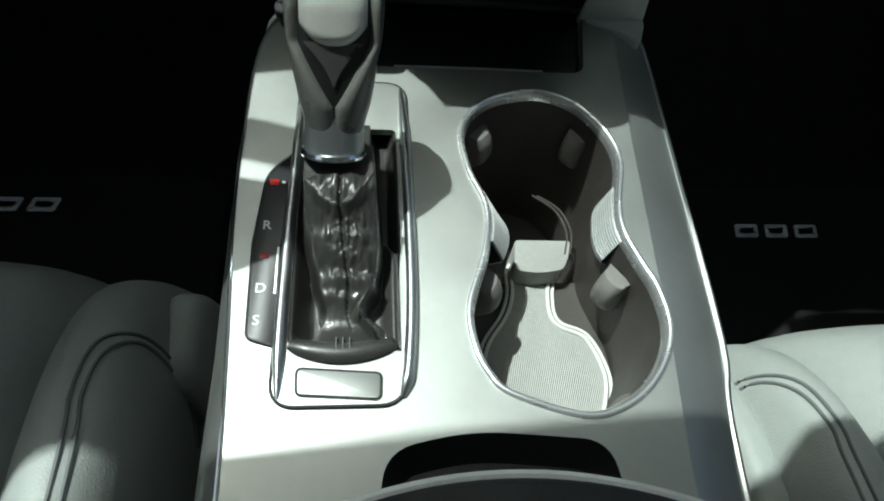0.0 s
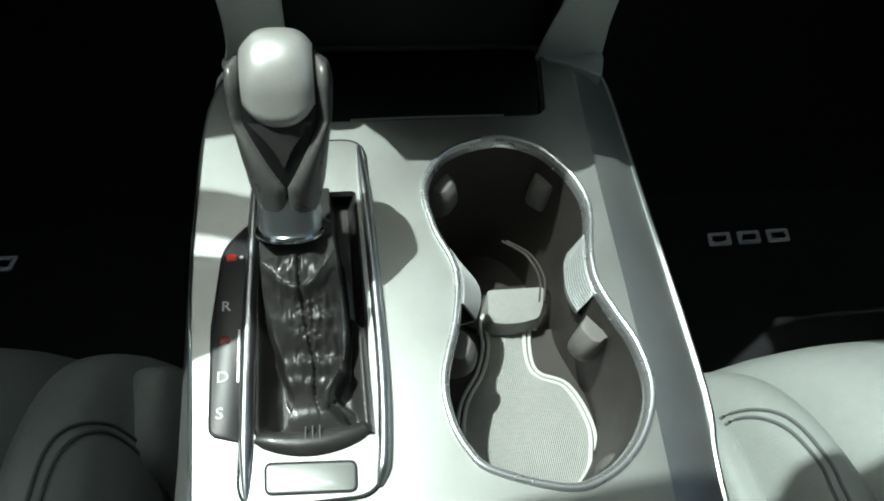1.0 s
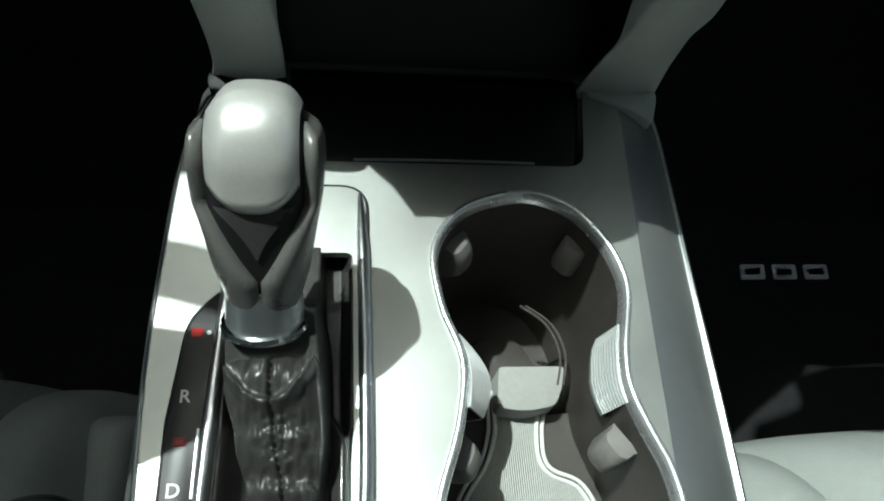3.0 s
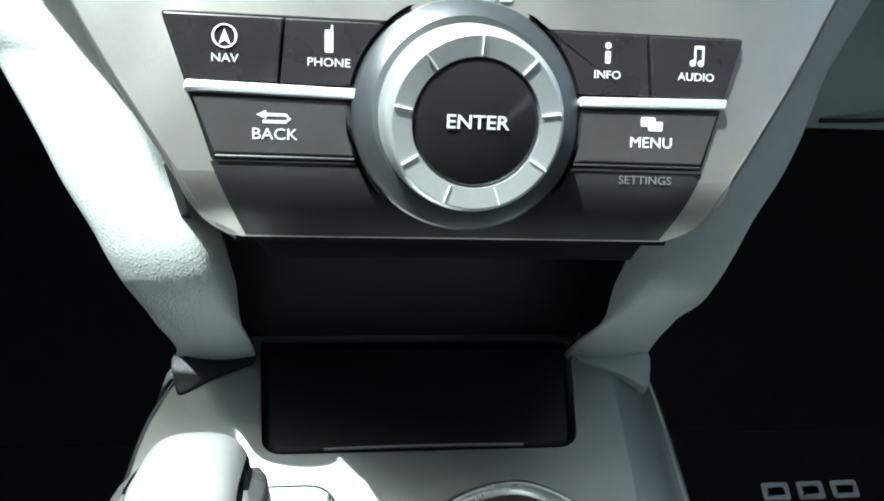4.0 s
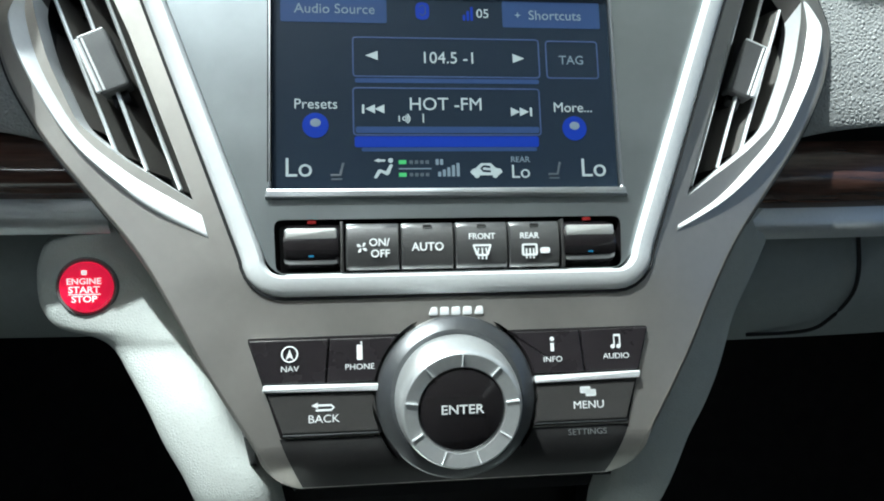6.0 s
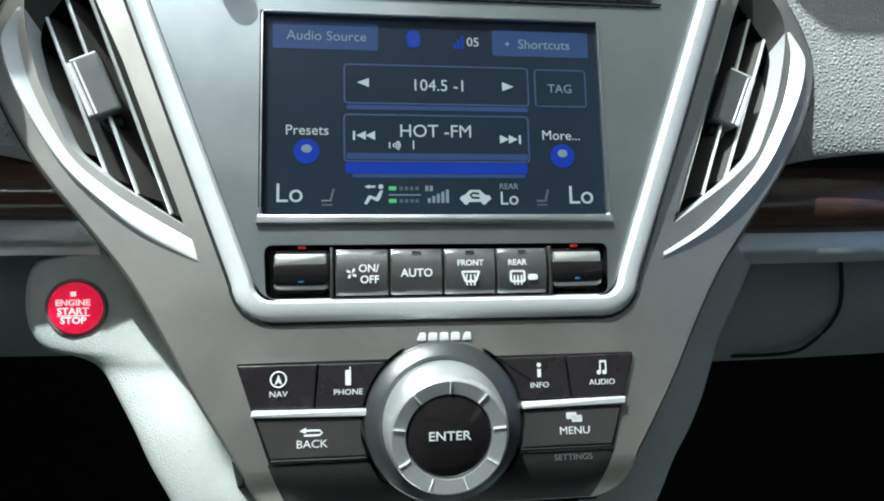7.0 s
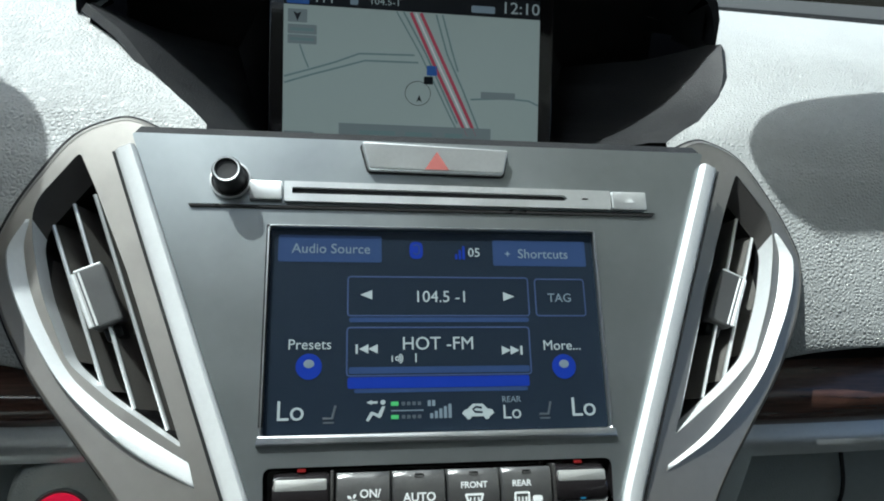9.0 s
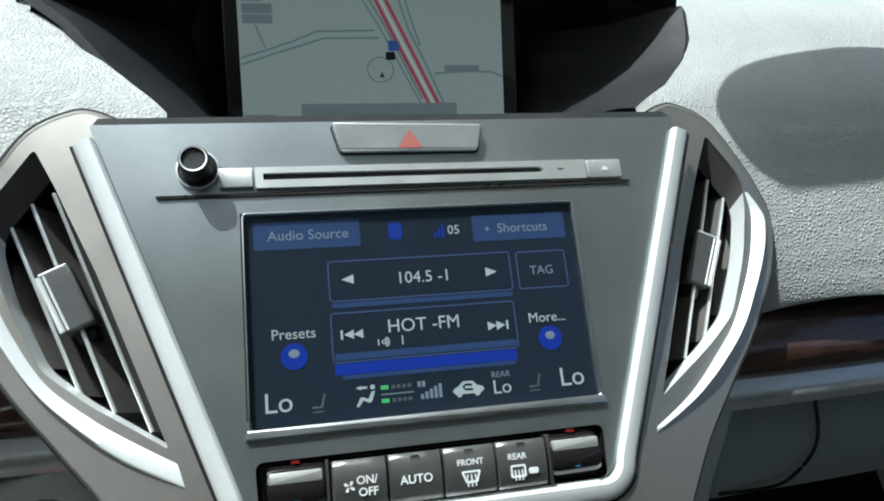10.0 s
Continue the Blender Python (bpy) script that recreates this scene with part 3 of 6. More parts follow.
LBL = rounded([(-0.1262, 0.1480), (-0.1132, 0.1440), (-0.1122, 0.200), (-0.1085, 0.2640), (-0.1140, 0.2590), (-0.1232, 0.2480), (-0.1272, 0.2030)], [0.004, 0.001, 0, 0.001, 0.004, 0.012, 0.0], 5)
part("label_strip", slab(CO, LBL, -0.001, 0.0012, 0.0005), M_LABEL, gate, "gloss black strip with gear letters")
part("label_rim", rings([lift(CO, inset(LBL, -0.0010), 0.0003), lift(CO, inset(LBL, -0.0006), 0.0015), lift(CO, inset(LBL, 0.0001), 0.0015)], False, False), M_RUBBER, gate, "black rim of the label strip")
for ch, x, y in (("R", -0.1209, 0.2135), ("D", -0.1213, 0.1752), ("S", -0.1222, 0.1572)):
    writing("letter", ch, CO, x, y, 0.0014, 0.0078, M_PRINT, gate, bold=0.00012)
for x, y in ((-0.1188, 0.2426), (-0.1209, 0.1947)):
    part("red_mark", block(CO, x - 0.0026, x + 0.0024, y - 0.0019, y + 0.0019, 0.0011, 0.0015, 0.0008, 0.0001), M_RED_LED if y > 0.22 else M_RED_DIM, gate, "glowing red position mark")
part("position_dot", lathe(CO @ pose(-0.1138, 0.2425, 0), [(0, 0.0011), (0.0010, 0.0011), (0.0010, 0.0016), (0, 0.0018)], 16), M_PRINT, gate)
part("light_slit", block(CO, -0.1146, -0.1134, 0.172, 0.200, 0.0011, 0.0017, 0.0004, 0.0002), M_SATIN, gate, "bright slit beside the letters")

# boot: pleated leather from the opening up to the collar
LEVER = pose(-0.0815, 0.2245, 0.4730, -30.5, 0, 0)


def blend(y, table):
    """Smooth reading of a small table (y, values)."""
    for p, q in zip(table, table[1:]):
        if y <= q[0] or q is table[-1]:
            t = max(0.0, min(1.0, (y - p[0]) / (q[0] - p[0])))
            t = t * t * (3 - 2 * t)
            return [u + (v - u) * t for u, v in zip(p[1:], q[1:])]


def ease(t):
    t = max(0.0, min(1.0, t))
    return t * t * (3 - 2 * t)


def boot():
    """Leather skirt: a creased ridge that climbs from the front edge to the collar, hollow at its sides."""
    nx, ny = 110, 190
    course = [(0.1405, -0.0790, 0.0240), (0.148, -0.0760, 0.0145), (0.158, -0.0785, 0.0090), (0.170, -0.0775, 0.0130), (0.188, -0.0790, 0.0155), (0.206, -0.0815, 0.0168), (0.229, -0.0825, 0.0165), (0.30, -0.0825, 0.0165)]
    climb = [(0.1405, 0.003), (0.152, 0.008), (0.170, 0.019), (0.190, 0.033), (0.208, 0.047), (0.222, 0.053), (0.229, 0.053), (0.258, 0.004), (0.30, 0.002)]
    rows = []
    for j in range(ny + 1):
        y = 0.1405 + (0.2855 - 0.1405) * j / ny
        xc, bw = blend(y, course)
        ridge = blend(y, climb)[0]
        near = ease((0.152 - y) / 0.010)
        row = []
        for i in range(nx + 1):
            x = -0.1068 + (-0.0503 + 0.1068) * i / nx
            d = (x - xc) / bw
            ad = abs(d)
            if x < xc:
                k = ease((x + 0.1068) / 0.012)
                base = (0.0015 - 0.022 * k) * (1 - near) + 0.003 * near
            else:
                flap = 0.0015 + 0.0065 * math.exp(-((x + 0.0548) / 0.0042) ** 2)
                k = ease((-0.0503 - x) / 0.006)
                f = ease((y - 0.196 - 0.004 * math.sin(x * 500)) / 0.007)
                base = flap * (1 - f) + (0.001 - 0.014 * k) * f
            side = ease(1 - max(0.0, (abs(x - xc) - bw)) / (0.0025 + (0.03 if x < xc else 0.07) * ridge))
            h = base + (ridge * (1 - 0.12 * min(1.0, ad) ** 2.5) - base) * side
            on = side * ease((ridge - 0.005) / 0.01) * ease((0.222 - y) / 0.010)
            # a hanging fold under the collar; the leather above it lies deeper
            u = y - (0.1985 + 0.016 * d * d + 0.004 * d * (d < 0))
            fold = 0.0050 * math.exp(-(u / 0.0022) ** 2) - 0.0026 * ease((u + 0.001) / 0.004)
            # gathers on both sides of the seam, then two soft cross folds
            gather = 0.0024 * noise.noise((x * 300, y * 380, 1.7)) * math.exp(-((y - 0.184) / 0.013) ** 2) * math.exp(-((d - 0.1) / 0.60) ** 2)
            gather += 0.0017 * noise.noise((x * 520, y * 900, 4.1)) * math.exp(-((y - 0.186) / 0.012) ** 2) * math.exp(-((d - 0.1) / 0.5) ** 2)
            cross = 0.0018 * math.sin(y * 620 + x * 60 + 0.8) * math.exp(-((y - 0.170) / 0.009) ** 2) * (1 - 0.5 * ad)
            xk = -0.0690 - 0.0035 * math.sin((y - 0.148) * 240) if y > 0.152 else -0.0700 + (0.152 - y) * 0.9
            kink = 0.0075 * math.exp(-((x - xk) / 0.0015) ** 2) * ease((y - 0.143) / 0.005) * ease((0.174 - y) / 0.005)
            seam = (-0.0030 + 0.0012 * math.sin(y * 2600)) * math.exp(-((x - xc - 0.001 * math.sin(y * 90)) / 0.0008) ** 2)
            broad = 0.0018 * noise.noise((x * 130, y * 80, 7)) + 0.0010 * noise.noise((x * 420, y * 190, 9))
            h += (fold + gather + cross + seam + broad) * on + kink * side
            if side > 0.3 and y > 0.214:
                c = LEVER @ Vector((0, 0, 0.003))
                h = min(h, c.z - 0.418 - y * 0.06 + (y - 0.2255) * 0.55)
            edge = ease(min(x + 0.1068, -0.0503 - x) / 0.003)
            row.append(CO @ Vector((x, y, h * edge)))
        rows.append(row)
    return sheet(rows)


part("boot", boot(), M_BOOT, gate, "creased black leather boot", angle=80)
part("boot_roll", tube([CO @ Vector((-0.1055 + 0.051 * k / 14, 0.1432 - 0.0045 * math.sin(k / 14 * math.pi), 0.0030)) for k in range(15)], [0.0022 + 0.0034 * math.sin(k / 14 * math.pi) ** 0.5 for k in range(15)], 12, flat=0.8), M_BOOT, gate, "rolled front edge of the boot")

for k in range(3):
    part("boot_stitch", tube([CO @ Vector((-0.0828 + 0.0032 * k, 0.1372, 0.0065)), CO @ Vector((-0.0828 + 0.0032 * k, 0.1418, 0.0080)), CO @ Vector((-0.0828 + 0.0032 * k, 0.1455, 0.0062))], 0.0004, 5), M_SEAM, gate, "dark stitch")
# lever with collar and knob
part("collar", lathe(LEVER, [(0.0150, 0.004), (0.0148, 0.012), (0.0138, 0.022), (0.010, 0.024)], 40), M_PANEL, gate, "grey metal collar")
part("collar_ring", lathe(LEVER, [(0.0150, 0.001), (0.0166, 0.0015), (0.0170, 0.0028), (0.0164, 0.0042), (0.0148, 0.0046)], 40), M_CHROME, gate, "thin chrome collar ring")


def knob_section(s):
    """Half-width, half-depth and shift of the knob at s from 0 (bottom) to 1 (top)."""
    keys = [(0.0, 0.0135, 0.0125), (0.12, 0.0150, 0.0145), (0.35, 0.0188, 0.0180), (0.6, 0.0226, 0.0215), (0.76, 0.0238, 0.0228)]
    if s >= 0.76:
        t = max(0.0, 1 - min(1.0, (s - 0.76) / 0.24) ** 2.3) ** (1 / 2.3)
        return max(0.0006, 0.0238 * t), max(0.0006, 0.0228 * t)
    for (a, wa, da), (b, wb, db) in zip(keys, keys[1:]):
        if s <= b:
            t = (s - a) / (b - a)
            return wa + (wb - wa) * t, da + (db - da) * t
    return keys[-1][1:]


KNOB_L = 0.080


def knob_size(s):
    return [q * 0.865 for q in knob_section(s)]


P_KNOB = 2.4


def knob_at(s, x, back, d=0.0):
    """A place on the knob at height s and sideways x, on its front or back face, d proud."""
    w, e = knob_size(s)
    w, e = w + d, e + d
    c = max(0.0, 1 - min(1.0, abs(x) / w) ** P_KNOB) ** (1 / P_KNOB)
    return LEVER @ Vector((0.0005 + x, (e * c if back else -e * c) + 0.004 * s * s, 0.010 + KNOB_L * s + d * ease((s - 0.8) / 0.2)))


def knob_top(x):
    """Height at which the knob has narrowed to the half-width x."""
    lo, hi = 0.76, 1.0
    for _ in range(30):
        mid = (lo + hi) / 2
        lo, hi = (mid, hi) if knob_size(mid)[0] > x else (lo, mid)
    return lo


def ring_at(s, d=0.0, n=56):
    w, e = knob_size(s)
    out = []
    for i in range(n):
        f = i / n * 2 * math.pi
        c, q = math.cos(f), math.sin(f)
        out.append(LEVER @ Vector((0.0005 + (w + d) * math.copysign(abs(c) ** (2 / P_KNOB), c), (e + d) * math.copysign(abs(q) ** (2 / P_KNOB), q) + 0.004 * s * s, 0.010 + KNOB_L * s)))
    return out


part("knob_core", rings([ring_at(1 - (1 - j / 34) ** 1.5) for j in range(35)]), M_BLACK, gate, "dark core of the gear knob", angle=70)
CAP_X = 0.0157


def lip_x(s):
    """Sideways place of a petal's inner edge."""
    if s < 0.22:
        return 0.0003
    return 0.0003 + (CAP_X + 0.0006 - 0.0003) * min(1.0, (s - 0.22) / 0.36) ** 0.92


def petal(sgn):
    top = knob_top(CAP_X + 0.0010) - 0.004
    rows = []
    for j in range(49):
        s = 0.015 + (top - 0.015) * math.sin(j / 48 * math.pi / 2)
        w, e = knob_size(s)
        full = min(1.0, 0.30 + s * 3.2) * (0.25 + 0.75 * ease((top - s) / 0.05))
        f0 = math.asin(min(0.999, lip_x(s) / w) ** (P_KNOB / 2))
        f1 = math.pi - (f0 if s > 0.6 else f0 * ease((s - 0.3) / 0.3))
        row = []
        for a, d in ((0.0, -0.0010), (0.004, 0.0012), (0.018, 0.0026), (0.045, 0.0036), (0.085, 0.0040), (0.14, 0.0037), (0.22, 0.0032), (0.32, 0.0029), (0.45, 0.0028), (0.6, 0.0027), (0.8, 0.0027), (0.98, 0.0024), (1.0, -0.001)):
            f = f0 + (f1 - f0) * a
            c, q = math.sin(f), math.cos(f)
            row.append(LEVER @ Vector((0.0005 + sgn * (w + d * full) * abs(c) ** (2 / P_KNOB), -(e + d * full) * math.copysign(abs(q) ** (2 / P_KNOB), q) + 0.004 * s * s, 0.010 + KNOB_L * s)))
        rows.append(row)
    return sheet(rows)


for sgn in (-1, 1):
    part("knob_petal", petal(sgn), M_KNOB, gate, "charcoal leather side of the gear knob", angle=75)


def knob_cap():
    """Domed cap that runs up the front, over the top and down the back between the petals."""
    rows = []
    for k in range(33):
        u = k / 16 - 1
        x = (CAP_X - 0.0006) * math.sin(u * math.pi / 2)
        u = x / (CAP_X - 0.0006)
        low = 0.572 + 0.110 * abs(u) ** 2.6
        d = 0.0034 * (1 - 0.62 * abs(u) ** 5)
        top = knob_top(abs(x) if abs(x) > 0.0015 else 0.0015)
        row = [knob_at(low - 0.004, x, False, -0.001)]
        for j in range(31):
            s = low + (top - low) * math.sin(j / 30 * math.pi / 2)
            row.append(knob_at(s, x, False, d * min(1.0, 0.35 + j / 3)))
        for j in range(1, 16):
            s = top + (0.70 - top) * (1 - math.cos(j / 15 * math.pi / 2))
            row.append(knob_at(s, x, True, d))
        rows.append(row)
    return sheet(rows)


part("knob_cap", knob_cap(), M_CAP, gate, "satin silver-grey knob cap", angle=70)


def knob_vee():
    rows = []
    for j in range(13):
        s = 0.345 + 0.245 * j / 12
        half = 0.0004 + (lip_x(s) - 0.0030) * (j / 12) ** 0.8
        rows.append([knob_at(s, half * (k / 6 - 1), False, 0.0010) for k in range(13)])
    return sheet(rows)


part("knob_vee", knob_vee(), M_SWITCH, gate, "grey vee-shaped insert below the cap")

# ---- cup holder ----
cup = thing("cup_holder", (0.045, 0.21, 0.345), "double cup holder with chrome rim and taupe liner", "cup holder")
part("rim", rings([lift(CO, inset(CUP, -0.0030), -0.0005), lift(CO, inset(CUP, -0.0028), 0.0010), lift(CO, inset(CUP, -0.0016), 0.0022), lift(CO, inset(CUP, 0.0002), 0.0016), lift(CO, inset(CUP, 0.0018), -0.0020), lift(CO, inset(CUP, 0.0022), -0.0060)], False, False), M_RIM, cup, "polished chrome rim", angle=70)
H_CUP = -0.0790
CUPW = inset(CUP, 0.0023)


def wall_loop(t):
    c = Vector((0.041, 0.21))
    return [Vector((p.x + (c.x - p.x) * 0.055 * t, p.y + (c.y - p.y) * 0.035 * t)) for p in CUPW]


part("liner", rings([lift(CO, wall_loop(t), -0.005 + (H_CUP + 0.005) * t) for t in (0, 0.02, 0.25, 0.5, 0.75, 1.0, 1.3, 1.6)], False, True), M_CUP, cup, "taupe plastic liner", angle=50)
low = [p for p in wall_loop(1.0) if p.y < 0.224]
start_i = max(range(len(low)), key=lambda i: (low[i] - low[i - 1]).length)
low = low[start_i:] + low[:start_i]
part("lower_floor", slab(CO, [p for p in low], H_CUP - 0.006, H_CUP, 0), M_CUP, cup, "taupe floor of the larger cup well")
# floor mat: figure of eight with a raised lip
FIG = spline([(0.0290, 0.2330), (0.0430, 0.2360), (0.0550, 0.2300), (0.0525, 0.2130), (0.0520, 0.1985), (0.0570, 0.1900), (0.0720, 0.1820), (0.0800, 0.1610), (0.0792, 0.1440), (0.0705, 0.1260), (0.0450, 0.1120), (0.0160, 0.1190), (0.0020, 0.1450), (0.0060, 0.1750), (0.0200, 0.1960), (0.0265, 0.2130)], 6)
part("rubber_mat", slab(CO, FIG, H_CUP + 0.0002, H_CUP + 0.0025, 0.0006), M_RIBMAT, cup, "pale ribbed rubber mat")
part("mat_lip", tube([CO @ Vector((p.x, p.y, H_CUP + 0.0032)) for p in inset(FIG, 0.0012)], 0.0013, 6, True), M_MATLIP, cup, "pale raised lip of the mat")
part("mat_lip", tube([CO @ Vector((p.x, p.y, H_CUP + 0.0022)) for p in inset(FIG, -0.0022)], 0.0012, 6, True), M_MATLIP, cup, "pale raised lip of the mat")
# lit end of the pale upper floor, cut off at the shadow's edge
STEP = rounded([(0.0270, 0.2225), (0.0430, 0.2195), (0.0600, 0.2225), (0.0655, 0.2340), (0.0680, 0.2450), (0.0300, 0.2455)], [0.004, 0.01, 0.004, 0.004, 0.003, 0.003], 5)
# its lip farther in takes the dark liner colour in place of shade
LIP2 = [Vector((0.0655, 0.2340)), Vector((0.0695, 0.2520)), Vector((0.0640, 0.2700)), Vector((0.0500, 0.2820))]
for o in (0.0, 0.0032):
    part("mat_lip", tube([CO @ Vector((p.x - o, p.y, H_CUP + 0.0185)) for p in spline(LIP2, 6, False)], 0.0009, 6), M_CUP, cup)
# rest of the upper floor: shade put in by dark colour and extra depth
DISC = spline([(0.0300, 0.2460), (0.0680, 0.2455), (0.0700, 0.2600), (0.0560, 0.2830), (0.0330, 0.2830), (0.0210, 0.2640)], 6)
part("upper_floor", slab(CO, DISC, -0.1200, -0.1180, 0.001), M_CUP, cup, "floor of the smaller cup well, sunk and coloured dark for shade")
part("raised_mat", slab(CO, STEP, H_CUP - 0.030, H_CUP + 0.0190, 0.001), M_MAT, cup, "raised step of pale rubber")
# grip tabs
for x, y, ang in ((0.0730, 0.1905, 35), (0.0010, 0.1880, 150), (0.0700, 0.1175, -50), (0.0030, 0.1190, 230), (0.0062, 0.2985, 140), (0.0700, 0.2985, 45)):
    T = CO @ pose(x, y, 0, 0, 0, ang)
    bm = bmesh.new()
    secs = []
    for h, d in ((-0.0165, -0.002), (-0.0175, 0.0025), (-0.0205, 0.0056), (-0.0260, 0.0078), (-0.033, 0.0084), (-0.039, 0.0068), (-0.044, 0.0030), (-0.047, -0.001)):
        secs.append([T @ Vector((-(d + 0.006) * (1 - abs(q) ** 3.5) ** 0.5 + 0.006, 0.0088 * q, h)) for q in [k / 6 - 1 for k in range(13)]])
    part("grip_tab", rings(secs), M_GRIP, cup, "springy taupe-grey grip tab", angle=30)
# ribbed waist inserts
for side in (-1, 1):
    plate = []
    for k in range(8):
        t = k / 7
        y = 0.2460 - 0.039 * t if side > 0 else 0.2420 - 0.035 * t
        near = min(CUPW, key=lambda p: abs(p.y - y) + (10 if (p.x > 0.04) != (side > 0) else 0))
        plate.append(Vector((near.x, y)))
    for r in range(10):
        off = (0.0008 + 0.0016 * r) * (0.42 if side > 0 else 0.85)
        line = [CO @ Vector((p.x - side * off * (0.75 + 0.25 * math.sin(k / 7 * math.pi)), p.y, -0.0030 - 0.0021 * r)) for k, p in enumerate(plate)]
        part("waist_rib", tube(line, 0.0006, 6), M_SATIN, cup, "fine silver rib of the waist insert")
    back = [[CO @ Vector((p.x - side * o * (0.42 if side > 0 else 0.85) * (0.75 + 0.25 * math.sin(k / 7 * math.pi)), p.y, h)) for k, p in enumerate(plate)] for o, h in ((0.0, -0.0025), (0.0160, -0.0235), (0.0155, -0.0258), (0.0030, -0.0290))]
    part("waist_panel", sheet(back, 0.001), M_SIDE, cup, "silver waist insert of the cup holder")

# ---- centre stack ----
stack = thing("centre_stack", (0, 0.40, 0.60), "centre stack with screen, switches and satin titanium surround", "dashboard console")


def back_sweep(base):
    """The outer wings of the stack sweep away from the viewer."""
    return lambda x, y: base - 0.17 * max(0.0, abs(x) - 0.09)


def half(v):
    """Half-width of the insert panel at the height v."""
    return 0.0836 + 0.370 * (v + 0.0266)


# insert panel and its chrome vee strip
TOP_V, BOT_V = 0.1360, -0.0410
INSERT = rounded([(-half(BOT_V), BOT_V), (half(BOT_V), BOT_V), (half(TOP_V), TOP_V), (-half(TOP_V), TOP_V)], [0.009, 0.009, 0.002, 0.002], 6)
SCR = rounded([(-0.0785, -0.0035), (0.0785, -0.0035), (0.0785, 0.0905), (-0.0785, 0.0905)], 0.0012, 3)
SWITCH_HOLE = rounded([(-0.0765, -0.0402), (0.0765, -0.0402), (0.0775, -0.0168), (-0.0775, -0.0168)], 0.004, 4)
part("insert_panel", holed(ST, INSERT, [SCR, SWITCH_HOLE], -0.004, 0.0), M_PANEL, stack, "cool grey satin insert panel", angle=20)
part("panel_back", slab(ST, inset(INSERT, 0.002), -0.03, -0.0085, 0), M_BLACK, stack)
part("panel_top", sheet([[ST @ Vector((-half(TOP_V) + 0.001, TOP_V - 0.0005, -0.0002)), ST @ Vector((half(TOP_V) - 0.001, TOP_V - 0.0005, -0.0002))], [ST @ Vector((-half(TOP_V) + 0.002, TOP_V + 0.006, -0.006)), ST @ Vector((half(TOP_V) - 0.002, TOP_V + 0.006, -0.006))], [Vector((-0.135, 0.56, 0.765)), Vector((0.135, 0.56, 0.765))], [Vector((-0.13, 0.66, 0.755)), Vector((0.13, 0.66, 0.755))]], 0.002), M_HOOD, stack, "dark top face of the stack")
right = [Vector((half(v), v)) for v in (0.1290, 0.10, 0.05, 0.0, -0.0266)]
corner = [Vector((half(-0.0266) - 0.002 - 0.0085 * (1 - math.cos(a)), -0.0325 - 0.0085 * math.sin(a))) for a in [k / 6 * math.pi / 2 for k in range(7)]]
mid_run = right + corner
loop_in = mid_run + [Vector((-p.x, p.y)) for p in reversed(mid_run)]


def strip_section(d0, w):
    out = []
    k = len(loop_in)
    for i, p in enumerate(loop_in):
        a, b = loop_in[max(0, i - 1)], loop_in[min(k - 1, i + 1)]
        t = (b - a).normalized()
        nrm = Vector((-t.y, t.x)) * -1
        nrm = nrm if nrm.dot(p - Vector((0, 0.05))) > 0 else -nrm
        out.append(p + nrm * d0)
    return lift(ST, out, w)


part("vee_strip", rings([strip_section(0.0002, -0.004), strip_section(0.0002, 0.0026), strip_section(0.0016, 0.0042), strip_section(0.0070, 0.0034), strip_section(0.0092, 0.0012), strip_section(0.0098, -0.004)], closed=False), M_STRIP, stack, "satin chrome vee-shaped strip", angle=50)
part("vee_groove", tube(strip_section(0.0101, 0.0004), 0.0007, 6), M_RUBBER, stack, "fine black groove beside the strip")

# titanium frame: one plate with the wings, vent holes and the lower panel
VENT_OUT = [(0.1300, 0.1385), (0.1440, 0.1460), (0.1550, 0.1470), (0.1735, 0.1390), (0.1885, 0.1185), (0.1985, 0.1000), (0.2038, 0.0800), (0.1978, 0.0570), (0.1860, 0.0350), (0.1730, 0.0165), (0.1542, -0.0060), (0.1355, -0.0290), (0.1200, -0.0540), (0.1060, -0.0790), (0.0860, -0.1100), (0.0780, -0.1240), (0.0690, -0.1300)]
VENT_HOLE = [(0.1650, 0.1215), (0.1850, 0.0950), (0.1860, 0.0860), (0.1790, 0.0625), (0.1635, 0.0310), (0.1450, 0.0155), (0.1130, -0.0060), (0.1430, 0.0700), (0.1610, 0.1090)]
VENT_WIDE = [(0.1705, 0.1310), (0.1897, 0.1055), (0.1880, 0.0890), (0.1803, 0.0620), (0.1645, 0.0300), (0.1455, 0.0145), (0.1118, -0.0075), (0.1420, 0.0700), (0.1610, 0.1120)]
out_r = spline([Vector(p) for p in VENT_OUT], 5, False)
# the frame runs round the insert as an open band: out along the wing, back along the strip
band = [Vector((p.x, p.y)) for p in out_r]


def bend(v):
    """How far the foot of the plate rolls back under."""
    return -0.011 * max(0.0, (-0.112 - v) / 0.0195) ** 1.7


